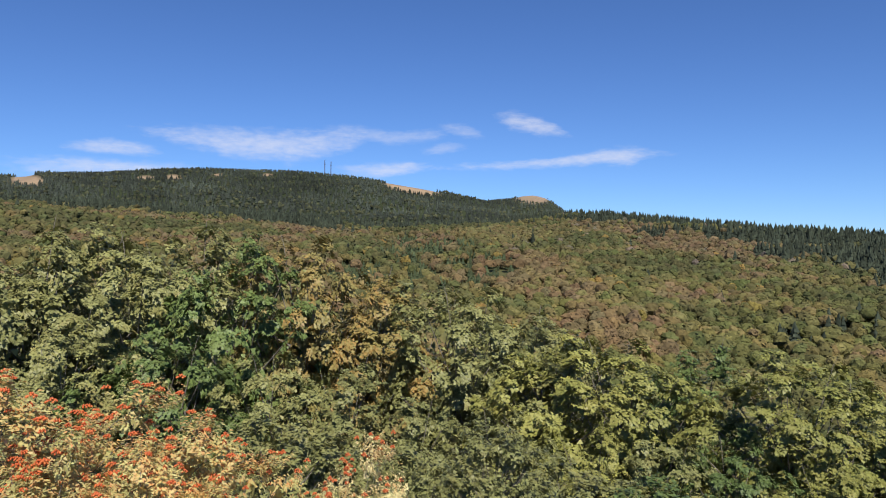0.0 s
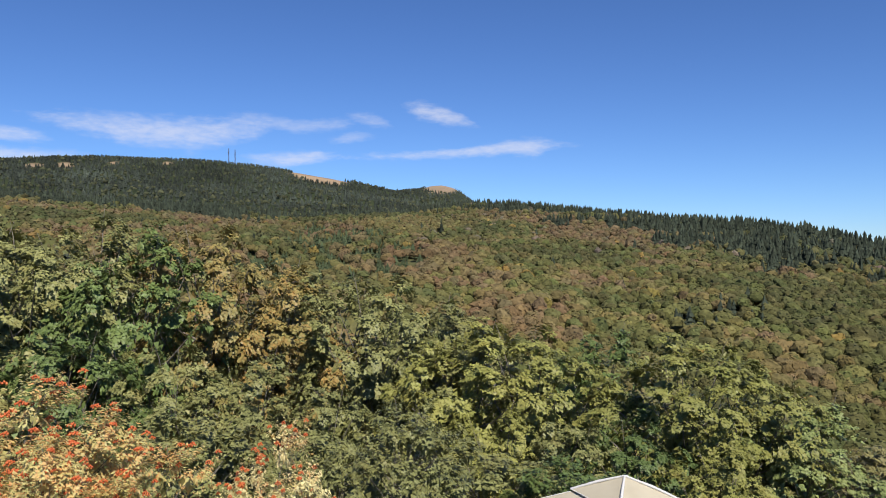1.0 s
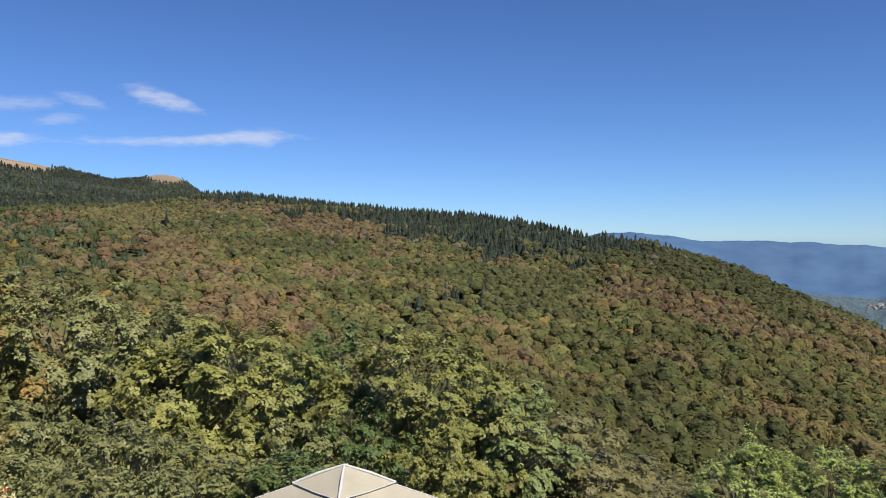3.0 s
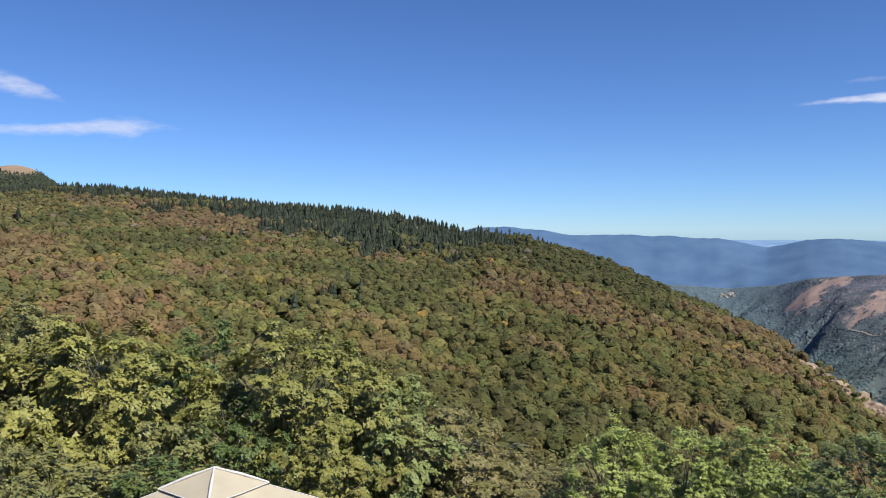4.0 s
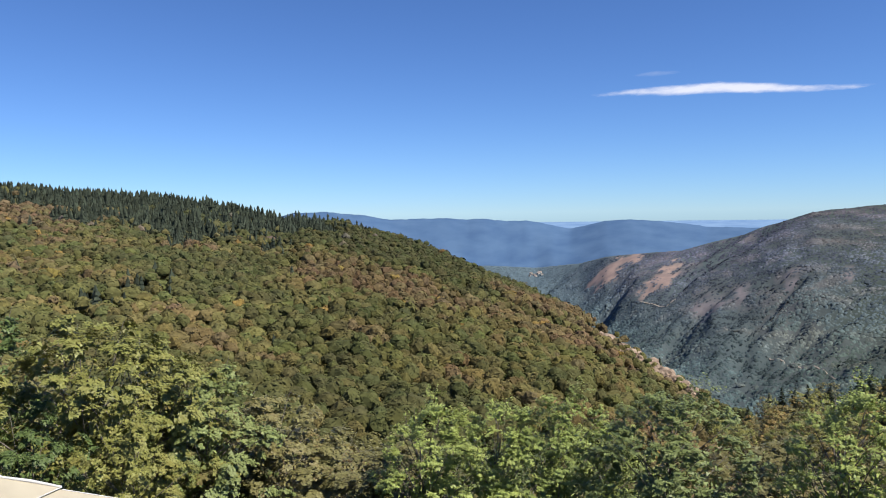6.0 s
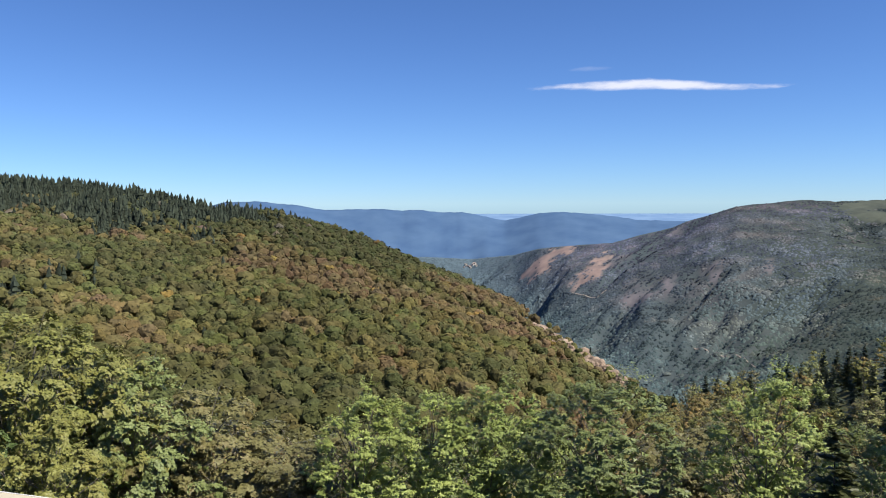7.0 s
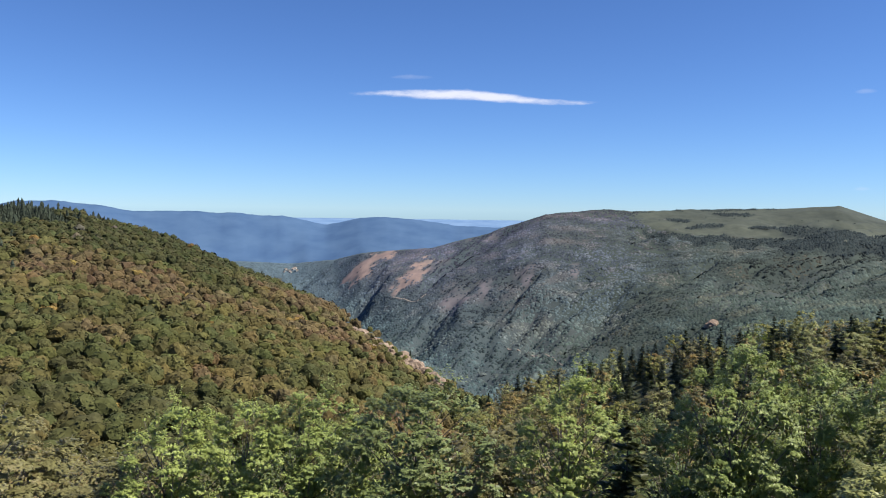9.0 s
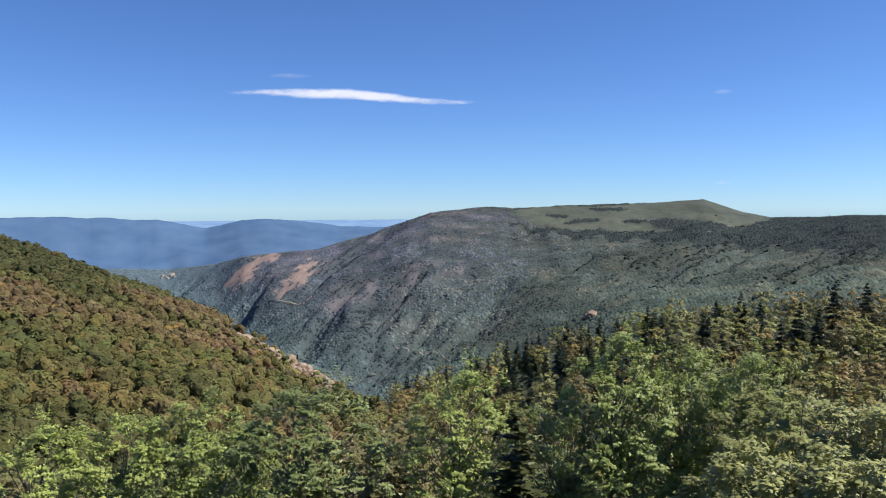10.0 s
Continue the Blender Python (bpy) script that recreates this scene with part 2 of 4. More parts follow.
def rings(az):
    """Distances and heights of the land's control lines at these bearings."""
    tan = np.tan
    r1, e1 = by_bearing(CREST1, az)
    v1, z1 = by_bearing(VALLEY1, az)
    v2, z2 = by_bearing(VALLEY2, az)
    r2, e2 = by_bearing(CREST2, az)
    (e3,) = by_bearing(CREST3, az)
    e3 = e3 + 0.025 * np.sin(az * 4.7) * np.sin(az * 1.9 + 1) + 0.008 * np.sin(az * 11.3)
    n = np.ones_like(az)
    c1 = EYE + r1 * tan(np.radians(e1)) - CANOPY
    c2 = EYE + r2 * tan(np.radians(e2)) - np.interp(az, [70, 82, 250, 252], [1, -3, -3, 1])
    v2 = np.maximum(v2, r1 + 60)
    r2 = np.maximum(r2, v2 + 80)
    R = [0 * n, 2.6 * n, 6 * n, 11 * n, 16 * n, 25 * n, 40 * n, 62 * n, v1, r1, r1 + (v2 - r1) * 0.25, v2, r2, np.maximum(r2 + 300, 3200), 4000 * n, 4250 * n, 4900 * n]
    Z = [0 * n, 0 * n, -3.7 * n, -3.8 * n, -7.0 * n, -12 * n, -17 * n, 0.45 * z1 - 8, z1, c1, c1 + (np.minimum(z2, c1 - 12) - c1) * 0.62, np.minimum(z2, c1 - 12), c2, np.minimum(c2 - 90, -225), EYE + 4000 * tan(np.radians(e3)), -110 * n, EYE - 4900 * tan(np.radians(0.75)) * n]
    return np.array(R), np.array(Z)


def smooth_noise(x, y, scale, octaves=4, ridged=False):
    out = np.empty(len(x))
    for i in range(len(x)):
        p = Vector((x[i] / scale, y[i] / scale, 3.7))
        if ridged:
            s, amp, f = 0.0, 0.55, 1.0
            for _ in range(octaves):
                s += amp * (1 - 2 * abs(noise.noise(p * f)))
                amp, f = amp * 0.5, f * 2.1
            out[i] = s
        else:
            out[i] = noise.fractal(p, 1.0, 2.0, octaves)
    return out


def land(az, r, detail=True):
    """Height of the ground at bearing and distance."""
    az, r = np.asarray(az, float), np.asarray(r, float)
    R, Z = rings(az)
    z = np.zeros_like(r)
    for k in range(len(R) - 1):
        inside = (r >= R[k]) & (r <= R[k + 1])
        s = np.clip((r - R[k]) / np.maximum(R[k + 1] - R[k], 1e-6), 0, 1)
        soft = s * s * (3 - 2 * s)
        z = np.where(inside, Z[k] + (Z[k + 1] - Z[k]) * (0.6 * s + 0.4 * soft), z)
    if detail:
        x, y = r * np.sin(np.radians(az)), r * np.cos(np.radians(az))
        crest = np.minimum(np.abs(r - R[9]) / 120, 1) * np.minimum(np.abs(r - R[12]) / np.where(az > 38, 320, 260), 1) * np.minimum(np.abs(r - 4000) / 500, 1)
        crest = 0.06 + 0.94 * crest
        rough = np.interp(r, [40, 150, 900, 1500, 2600, 3300, 3800, 4000, 4300], [0, 3, 8, 75, 125, 60, 40, 22, 0])
        rough = np.where((az < 38) | (az > 115), np.minimum(rough, 16), rough)
        far = r > 1000
        n = np.zeros_like(r)
        n[far] = smooth_noise(x[far] * 0.9 + y[far] * 0.75, y[far] * 0.75 - x[far] * 0.9, 430, 6, True)
        n[far] -= 0.2
        across = (az > 38) & (az < 115) & far
        arc = np.radians(az - 80) * 1900
        spur = smooth_noise((arc - 0.6 * (r - 1500))[across], (r * 0.3)[across], 300, 5, True)
        n[across] = 1.0 * np.minimum(spur - 0.6, 0.0) + 0.3 * np.minimum(n[across] - 0.3, 0.0) + 0.07 * smooth_noise(x[across], y[across], 75, 3)
        n[~far] = smooth_noise(x[~far], y[~far], 130, 3)
        z = z + rough * crest * n
    return z


def cover_of(az, r, x, y, z):
    """What grows where: a colour for each place, with haze tinted into far land."""
    R, Z = rings(az)
    n = len(r)
    el = np.degrees(np.arctan2(z - EYE, r))
    big, small, crag = smooth_noise(x, y, 260, 4), smooth_noise(x, y, 60, 3), smooth_noise(x, y, 26, 3)
    col = np.tile((0.05, 0.055, 0.025), (n, 1))

    def lay(mask, c):
        mk = np.clip(mask, 0, 1)[:, None]
        col[:] = col * (1 - mk) + np.array(c) * mk

    near = r < 13
    lay(near * 1.0, (0.2, 0.19, 0.15))
    lay(((r > 60) & (r < R[9] * 1.06)) * 1.0, (0.1, 0.098, 0.045))
    # beech slope floor, bushy and brown towards its lower end
    slope1 = (r > 60) & (r < R[9] * 1.06)
    lay(slope1 * np.clip((az - 56) / 8, 0, 1) * (az < 71), (0.13, 0.1, 0.045))
    lay(slope1 * (az > 60.5) * (az < 68) * np.clip((r / R[9] - 0.86) * 12, 0, 1) * np.clip(0.7 + small, 0, 1), (0.27, 0.205, 0.15))
    # the long mountain
    left = (az < 14) | (az > 250)
    lay(left * (r > 1000) * 1.0, (0.035, 0.045, 0.022))
    lay(left * (r > 1300) * bare_top(az, el), (0.3, 0.22, 0.15))
    # the scrub mountain across the valley, haze tinted into its blue-grey
    right = (az > 38) & (az < 140) & (r > R[9] * 1.1)
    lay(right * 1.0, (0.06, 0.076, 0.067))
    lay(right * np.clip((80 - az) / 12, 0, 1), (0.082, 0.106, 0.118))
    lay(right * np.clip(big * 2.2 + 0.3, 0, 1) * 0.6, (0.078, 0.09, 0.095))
    high = np.clip((r - R[11]) / np.maximum(R[12] - R[11], 1), 0, 1)
    rocky = np.clip(small * 3 + big * 2 - 0.5, 0, 1) * np.clip((high - 0.25) * 4, 0, 1) * np.clip((80 - az) / 6, 0, 1)
    lay(right * rocky * 0.6, (0.17, 0.155, 0.165))
    lay(right * np.clip(scree(az, el) + crag * 1.2 - 0.1, 0, 1) * (scree(az, el) > 0.02) * 0.8, (0.21, 0.185, 0.2))
    # blended towards haze blue with distance at the low left end
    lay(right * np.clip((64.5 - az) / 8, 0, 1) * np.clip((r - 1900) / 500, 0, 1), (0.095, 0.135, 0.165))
    lay(right * np.clip(pale_face(az, el) * 2.2 + crag * 2.6 - 0.2, 0, 1) * (pale_face(az, el) > 0.01), (0.35, 0.255, 0.225))
    lay(right * meadow(az, el) * np.clip(1.0 - big * 0.5, 0, 1), (0.088, 0.1, 0.082))
    lay(right * (dark_wood(az, el) > 0.5) * 0.9, (0.036, 0.046, 0.048))
    # far range and the plain beyond, distance haze painted in as blue
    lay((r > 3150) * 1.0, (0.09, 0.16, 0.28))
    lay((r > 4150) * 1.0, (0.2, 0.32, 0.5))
    return col


def ellipses(az, el, rows):
    m = np.full_like(az, -9.0)
    for a0, e0, wa, we, tilt in rows:
        m = np.maximum(m, 1 - ((az - a0) / wa) ** 2 - ((el - e0 - tilt * (az - a0)) / we) ** 2)
    return np.clip(m, 0, 1)


def pale_face(az, el):
    """Bare pinkish rock faces at the low end of the mountain across."""
    return ellipses(az, el, ((61.6, -4.5, 1.7, 0.75, 0.8), (65.2, -5.0, 1.8, 0.9, 0.75), (63.2, -3.5, 0.9, 0.4, 0.2)))


def scree(az, el):
    return ellipses(az, el, ((68.4, -6.7, 1.5, 1.5, 0.4), (70.6, -5.9, 0.9, 0.8, 0.6), (66.9, -4.3, 1.2, 0.5, 0.6), (74.0, -4.6, 0.7, 0.8, 0.9), (77.3, -4.5, 0.6, 0.8, 0.9), (71.2, -2.2, 0.5, 0.5, 0.5)))


def meadow(az, el):
    """Open grass on the high plateau."""
    low = np.interp(az, [80.5, 84, 90, 97, 99, 101], [-0.4, -1.5, -1.75, -1.7, -1.2, -1.0])
    return np.clip((el - low) * 6 + 0.5, 0, 1) * np.clip((az - 81) / 1.5, 0, 1) * np.clip((100.5 - az) / 2, 0, 1)


def dark_wood(az, el):
    """Conifer bands and copses on the plateau."""
    hi = np.interp(az, [81, 84, 90, 96, 98.5, 102, 108], [-1.1, -1.5, -1.75, -1.6, -1.05, -0.75, -0.7])
    lo = np.interp(az, [81, 84, 90, 97, 108], [-1.3, -2.0, -2.35, -2.8, -3.1])
    wave = 0.22 * np.sin(az * 2.1) + 0.13 * np.sin(az * 5.3 + 1)
    band = ((el < hi + 0.4 * wave) & (el > lo + wave)) * 1.0 * (az > 81)
    return np.maximum(band, (ellipses(az, el, ((84.6, -0.54, 0.9, 0.14, -0.1), (86.4, -0.96, 1.4, 0.16, 0.1), (93.8, -1.25, 2.9, 0.42, -0.05), (90.2, -1.0, 1.0, 0.1, 0), (103.5, -0.9, 4.5, 0.4, 0), (88.3, -0.1, 1.5, 0.1, 0))) > 0.12) * 1.0)


def bare_top(az, el):
    """Grass and rock without trees on the long mountain's tops."""
    m = np.zeros_like(az)
    for a0, e0, wa, we in ((-28.6, 4.6, 1.0, 0.4), (-21.3, 5.1, 0.6, 0.16), (-19.5, 5.25, 0.5, 0.18), (-16.5, 5.5, 0.3, 0.1), (-13, 5.6, 0.4, 0.08), (-2.4, 4.85, 2.2, 0.42), (6.7, 4.1, 1.3, 0.42)):
        m = np.maximum(m, np.clip(1.9 - 1.5 * (((az - a0) / wa) ** 2 + ((el - e0 + 0.17 * (az - a0) * (a0 == -2.4)) / we) ** 2), 0, 1))
    return m


def polar_sheet(name, azs, rs, mat, closed=False):
    A, D = np.meshgrid(azs, rs, indexing="ij")
    a, r = A.ravel(), D.ravel()
    z = land(a, r)
    x, y = r * np.sin(np.radians(a)), r * np.cos(np.radians(a))
    i, j = np.meshgrid(np.arange(len(azs) - (0 if closed else 1)), np.arange(len(rs) - 1), indexing="ij")
    i, j = i.ravel(), j.ravel()
    k = (i + 1) % len(azs)
    m = len(rs)
    F = np.stack([i * m + j, i * m + j + 1, k * m + j + 1, k * m + j], 1)
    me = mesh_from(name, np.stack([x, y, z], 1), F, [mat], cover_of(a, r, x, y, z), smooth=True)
    return new(name, me)


AZS = np.concatenate([np.arange(-44, 116, 0.3), np.arange(116, 316, 4.0)])
NEAR_R = np.concatenate([[0.01, 1.5, 2.6, 4, 6, 8, 11, 13, 16, 20, 25, 32, 40, 50, 62, 80, 100, 130], np.arange(160, 1000, 40), np.arange(1000, 3151, 24)])
FAR_R = np.concatenate([np.arange(3144, 4260, 45), [4400, 4600, 4900]])
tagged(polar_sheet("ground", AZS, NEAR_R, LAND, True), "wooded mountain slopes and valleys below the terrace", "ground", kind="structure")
# base colour of the range carries the blue of distance haze
HAZE, ht, hb = material("haze_tinted_range", 1.0, 0.0)
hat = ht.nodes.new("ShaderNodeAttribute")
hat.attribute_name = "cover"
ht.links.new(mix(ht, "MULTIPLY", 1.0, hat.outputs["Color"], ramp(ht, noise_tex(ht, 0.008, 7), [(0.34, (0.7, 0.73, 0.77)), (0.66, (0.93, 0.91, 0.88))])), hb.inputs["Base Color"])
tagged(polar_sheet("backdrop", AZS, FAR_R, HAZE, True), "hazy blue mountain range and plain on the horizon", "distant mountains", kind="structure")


def ground_at(az, r):
    return float(land(np.array([az]), np.array([r]))[0])


def place(az, r, dz=0.0):
    return Vector((r * math.sin(radians(az)), r * math.cos(radians(az)), ground_at(az, r) + dz))


# ---- far woods ----
rng = np.random.default_rng(7)


def dome_shape(sides, levels):
    """An open dome of unit radius: rings at the given heights and a top."""
    V, F = [], []
    for i, h in enumerate(levels):
        q = math.sqrt(1 - h * h)
        V += [(q * math.cos(2 * math.pi * (k + 0.5 * i) / sides), q * math.sin(2 * math.pi * (k + 0.5 * i) / sides), h) for k in range(sides)]
    top = len(V)
    V.append((0, 0, 1))
    for i in range(len(levels) - 1):
        for k in range(sides):
            a, b = i * sides + k, i * sides + (k + 1) % sides
            F += [(a, b, a + sides), (b, b + sides, a + sides)]
    F += [(top - sides + k, top - sides + (k + 1) % sides, top) for k in range(sides)]
    return np.array(V, float), np.array(F)


FAR_DOME, MID_DOME = dome_shape(6, (-0.15, 0.5)), dome_shape(9, (-0.4, 0.0, 0.38, 0.7, 0.9))


def crown_cloud(P, R, H, C, k):
    """Leafy crowns round the centres P: a lumpy body with k tufts of leaves standing off it."""
    n = len(P)
    S = np.stack([R * rng.uniform(0.75, 1.25, n), R * rng.uniform(0.75, 1.25, n), H], 1)
    lobes = unit(rng.normal(size=(n, 9, 3)) + (0, 0, 0.35))
    reach = rng.uniform(0.75, 1.2, (n, 9))

    def swell(u):
        return 0.74 + 0.3 * np.max(np.einsum("nkc,nlc->nkl", u, lobes).clip(0, 1) ** 7 * reach[:, None], axis=2)

    u = unit(rng.normal(size=(n, k, 3)))
    u[..., 2] = np.where(rng.random((n, k)) < 0.85, np.abs(u[..., 2]), u[..., 2])
    lump = swell(u)
    c = P[:, None] + u * S[:, None] * (lump + rng.normal(0.0, 0.03 if k < 20 else 0.05, (n, k)))[..., None]
    size = (R * (0.24 if k < 20 else 0.17 if k < 60 else 0.12))[:, None] * rng.uniform(0.6, 1.3, (n, k))
    nor = unit(u + rng.normal(0, 0.28, (n, k, 3)) + (0, 0, 0.2))
    a = unit(np.cross(nor, rng.normal(size=(n, k, 3))))
    b = np.cross(nor, a)
    tri = []
    for w in (0.0, 2.1, 4.2):
        w = w + rng.uniform(-0.5, 0.5, (n, k))
        tri.append(c + size[..., None] * (a * np.cos(w)[..., None] + b * np.sin(w)[..., None]))
    V = np.stack(tri, 2).reshape(-1, 3)
    col = np.repeat((C[:, None] * rng.uniform(0.82, 1.22, (n, k, 1))).reshape(-1, 3), 3, axis=0)
    V2, F2 = FAR_DOME if k < 20 else MID_DOME
    turn = rng.uniform(0, 6.283, n)
    ct, st = np.cos(turn)[:, None], np.sin(turn)[:, None]
    D = np.stack([V2[None, :, 0] * ct - V2[None, :, 1] * st, V2[None, :, 0] * st + V2[None, :, 1] * ct, np.repeat(V2[None, :, 2], n, 0)], 2)
    bulge = swell(D) * (1.0 if k < 20 else 0.95) + rng.normal(0, 0.045 if k < 20 else 0.06, (n, len(V2)))
    core = (P[:, None] + D * S[:, None] * bulge[..., None]).reshape(-1, 3)
    F = np.concatenate([np.arange(len(V)).reshape(-1, 3), (len(V) + np.arange(n)[:, None, None] * len(V2) + F2[None]).reshape(-1, 3)])
    return np.concatenate([V, core]), F, np.concatenate([col, (C[:, None] * rng.uniform(0.78, 1.12, (n, len(V2), 1))).reshape(-1, 3)])


def dome_cloud(P, R, H, C, gx, gy, sides=6):
    """Low rounded bushes at P, hugging a slope: open domes of uneven outline."""
    n = len(P)
    ring = []
    for s in range(sides):
        w = 2 * math.pi * s / sides + rng.uniform(-0.3, 0.3, n)
        rr = R * rng.uniform(0.75, 1.2, n)
        ring.append(P + np.stack([rr * np.cos(w), rr * np.sin(w), rr * (np.cos(w) * gx + np.sin(w) * gy) - 0.45 * H], 1))
    top = P + np.stack([R * rng.uniform(-0.2, 0.2, n) - 0.5 * H * gx, R * rng.uniform(-0.2, 0.2, n) - 0.5 * H * gy, H], 1)
    V = np.concatenate([top[:, None], np.stack(ring, 1)], 1).reshape(-1, 3)
    idx = np.arange(n) * (sides + 1)
    F = np.stack([np.stack([idx, idx + 1 + s, idx + 1 + (s + 1) % sides], 1) for s in range(sides)], 1).reshape(-1, 3)
    return V, F, (C[:, None] * rng.uniform(0.85, 1.15, (n, sides + 1, 1))).reshape(-1, 3)


def conifer_cloud(P, R, H, C, tiers=4, sides=6):
    """Pointed conifers standing at P: stacked ragged tiers."""
    n = len(P)
    V, F, col = [], [], []
    base = 0
    for t in range(tiers):
        lo, hi = 0.12 + 0.8 * t / tiers, min(1.0, 0.12 + 0.8 * (t + 1.9) / tiers)
        top = P + np.stack([0 * H, 0 * H, H * hi], 1)
        ring = []
        for s in range(sides):
            w = 2 * math.pi * s / sides + rng.uniform(-0.45, 0.45, n) + t
            rr = R * (1 - 0.82 * t / tiers) * rng.uniform(0.6, 1.2, n)
            ring.append(P + np.stack([rr * np.cos(w), rr * np.sin(w), H * (lo + rng.uniform(-0.05, 0.05, n))], 1))
        block = np.concatenate([top[:, None], np.stack(ring, 1)], 1)
        V.append(block.reshape(-1, 3))
        idx = base + np.arange(n)[:, None] * (sides + 1)
        F.append(np.stack([np.stack([idx[:, 0], idx[:, 0] + 1 + s, idx[:, 0] + 1 + (s + 1) % sides], 1) for s in range(sides)], 1).reshape(-1, 3))
        col.append(np.repeat(C[:, None] * rng.uniform(0.75, 1.25, (n, sides + 1, 1)), 1, axis=0).reshape(-1, 3))
        base += n * (sides + 1)
    return np.concatenate(V), np.concatenate(F), np.concatenate(col)


def scatter(az0, az1, r0, r1, spacing):
    """Evenly strewn places (bearing, distance, x, y) in a sector, one per square of the spacing."""
    n = int(r1 / spacing) + 2
    g = np.arange(-n, n + 1) * spacing
    X, Y = np.meshgrid(g, g)
    X = X.ravel() + rng.uniform(-0.42, 0.42, X.size) * spacing
    Y = Y.ravel() + rng.uniform(-0.42, 0.42, Y.size) * spacing
    az, r = np.degrees(np.arctan2(X, Y)), np.hypot(X, Y)
    ok = (az > az0) & (az < az1) & (r > r0) & (r < r1)
    return az[ok], r[ok], X[ok], Y[ok]


def stuff(name, sets, label, category, smooth=False):
    V, F, C, base = [], [], [], 0
    for v, f, c in sets:
        V.append(v), F.append(f + base), C.append(c)
        base += len(v)
    ob = new(name, mesh_from(name, np.concatenate(V), np.concatenate(F), [CROWNS], np.concatenate(C), smooth=smooth))
    return tagged(ob, label, category, kind="stuff")


PALETTE = np.array([(0.165, 0.15, 0.062), (0.138, 0.142, 0.056), (0.192, 0.154, 0.078), (0.198, 0.15, 0.08), (0.19, 0.166, 0.07), (0.112, 0.118, 0.05), (0.24, 0.2, 0.15), (0.28, 0.205, 0.07)])
CONIFER_GREEN = np.array((0.043, 0.053, 0.038))

# beech wood on the slope across the near valley
az, r, x, y = scatter(-33, 71.5, 150, 985, 5.9)
R9 = rings(az)[0][9]
keep = (r < R9 * 1.03) & ((az < 60) | (rng.random(len(az)) < 0.8)) & ~((az > 60.5) & (az < 68) & (r > 0.88 * R9) & (rng.random(len(az)) < 0.7))
az, r, x, y, R9 = az[keep], r[keep], x[keep], y[keep], R9[keep]
z = land(az, r)
el = np.degrees(np.arctan2(z + CANOPY - EYE, r))
crest_el = by_bearing(CREST1, az)[1]
patch, patch2 = smooth_noise(x, y, 110, 3), smooth_noise(x + 900, y, 45, 3)
band = np.interp(az, [-33, -5, 8, 12, 20, 28, 36, 42, 45], [0.25, 0.3, 0.3, 0.45, 0.6, 1.8, 1.7, 0.7, 0.0])
plantation = (((az + 1.5) / 6.5) ** 2 + ((el + 0.7) / 2.0) ** 2 < 1.0 + 1.2 * patch2 + 0.5 * patch)
is_con = (crest_el - el < band * (np.interp(az, [22, 27, 38, 42], [0.75, 1.2, 1.2, 0.75]) + 0.9 * patch + 1.6 * patch2 + rng.normal(0, 0.2, len(az)))) | ((((az - 27.5) / 4.5) ** 2 + ((el + 4.4 - 0.12 * (az - 27.5)) / 0.8) ** 2 < 0.7 + 1.5 * patch2) & (rng.random(len(az)) < 0.65)) | (plantation & (rng.random(len(az)) < 0.8)) | (rng.random(len(az)) < 0.008)
is_con &= ~((az > 60) & (el < crest_el - 1))
# more dark kinds under the crest stand in for shade where it turns away
warm = patch * 1.7 + patch2 * 1.0 + np.interp(az, [-33, 10, 32, 45, 58, 68], [0.0, 0.08, 0.06, -0.06, -0.06, 0.2]) + np.interp(crest_el - el, [0, 1.2, 2.6, 4.5, 7, 10], [-0.1, 0.1, 0.3, 0.15, -0.05, -0.2]) - 0.4 * np.interp(az, [36, 42, 56, 62], [0, 1, 1, 0]) * np.clip(1.4 - (crest_el - el) / 3, 0, 1) + rng.normal(0, 0.2, len(az))
kind = np.select([warm > 0.75, warm > 0.5, warm > 0.3, warm > 0.05, warm > -0.35], [3, 2, 4, 0, 1], 5)
rare = rng.random(len(az))
kind = np.where(rare < 0.012, 7, np.where((rare > 0.97) & (az > 5) & (az < 45) & (r > 560), 6, kind))
kind = np.where(((az - 4.5) / 5) ** 2 + ((el - 1.7) / 0.45) ** 2 < 1 + patch2, 4, kind)
# nearer crowns lighter and yellower; bearings 34 to 66 darkened to show that shade
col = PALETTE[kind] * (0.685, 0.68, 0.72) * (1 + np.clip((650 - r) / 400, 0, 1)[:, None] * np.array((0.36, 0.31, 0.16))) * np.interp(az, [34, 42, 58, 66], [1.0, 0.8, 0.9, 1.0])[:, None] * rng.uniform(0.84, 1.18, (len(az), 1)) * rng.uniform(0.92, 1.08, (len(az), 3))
big = rng.uniform(3.2, 5.6, len(az)) * np.where(az > 60, 0.75, 1.0)
tall = np.where(az > 60, np.interp(az, [60, 66], [1.0, 0.55]), 1.0) * rng.uniform(6.0, 10.0, len(az))
behind = el < np.interp(az, [-33, -8, 3, 9, 20, 28, 33, 38, 44, 72], [0.5, -0.5, -4.5, -8.5, -10, -12, -14, -16.5, -19, -17])
sets = []
for lo, hi, k in ((0, 330, 130), (330, 560, 48), (560, 2000, 14)):
    m = ~is_con & (r >= lo) & (r < hi) & ~behind
    H = big[m] * rng.uniform(0.85, 1.2, m.sum())
    P = np.stack([x[m], y[m], z[m] + tall[m] - H * 1.05], 1)
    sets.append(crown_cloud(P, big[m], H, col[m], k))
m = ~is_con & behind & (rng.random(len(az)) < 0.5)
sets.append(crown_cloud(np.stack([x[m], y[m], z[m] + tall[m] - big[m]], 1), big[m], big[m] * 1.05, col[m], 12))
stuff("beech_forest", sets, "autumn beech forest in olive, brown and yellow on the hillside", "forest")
m = is_con
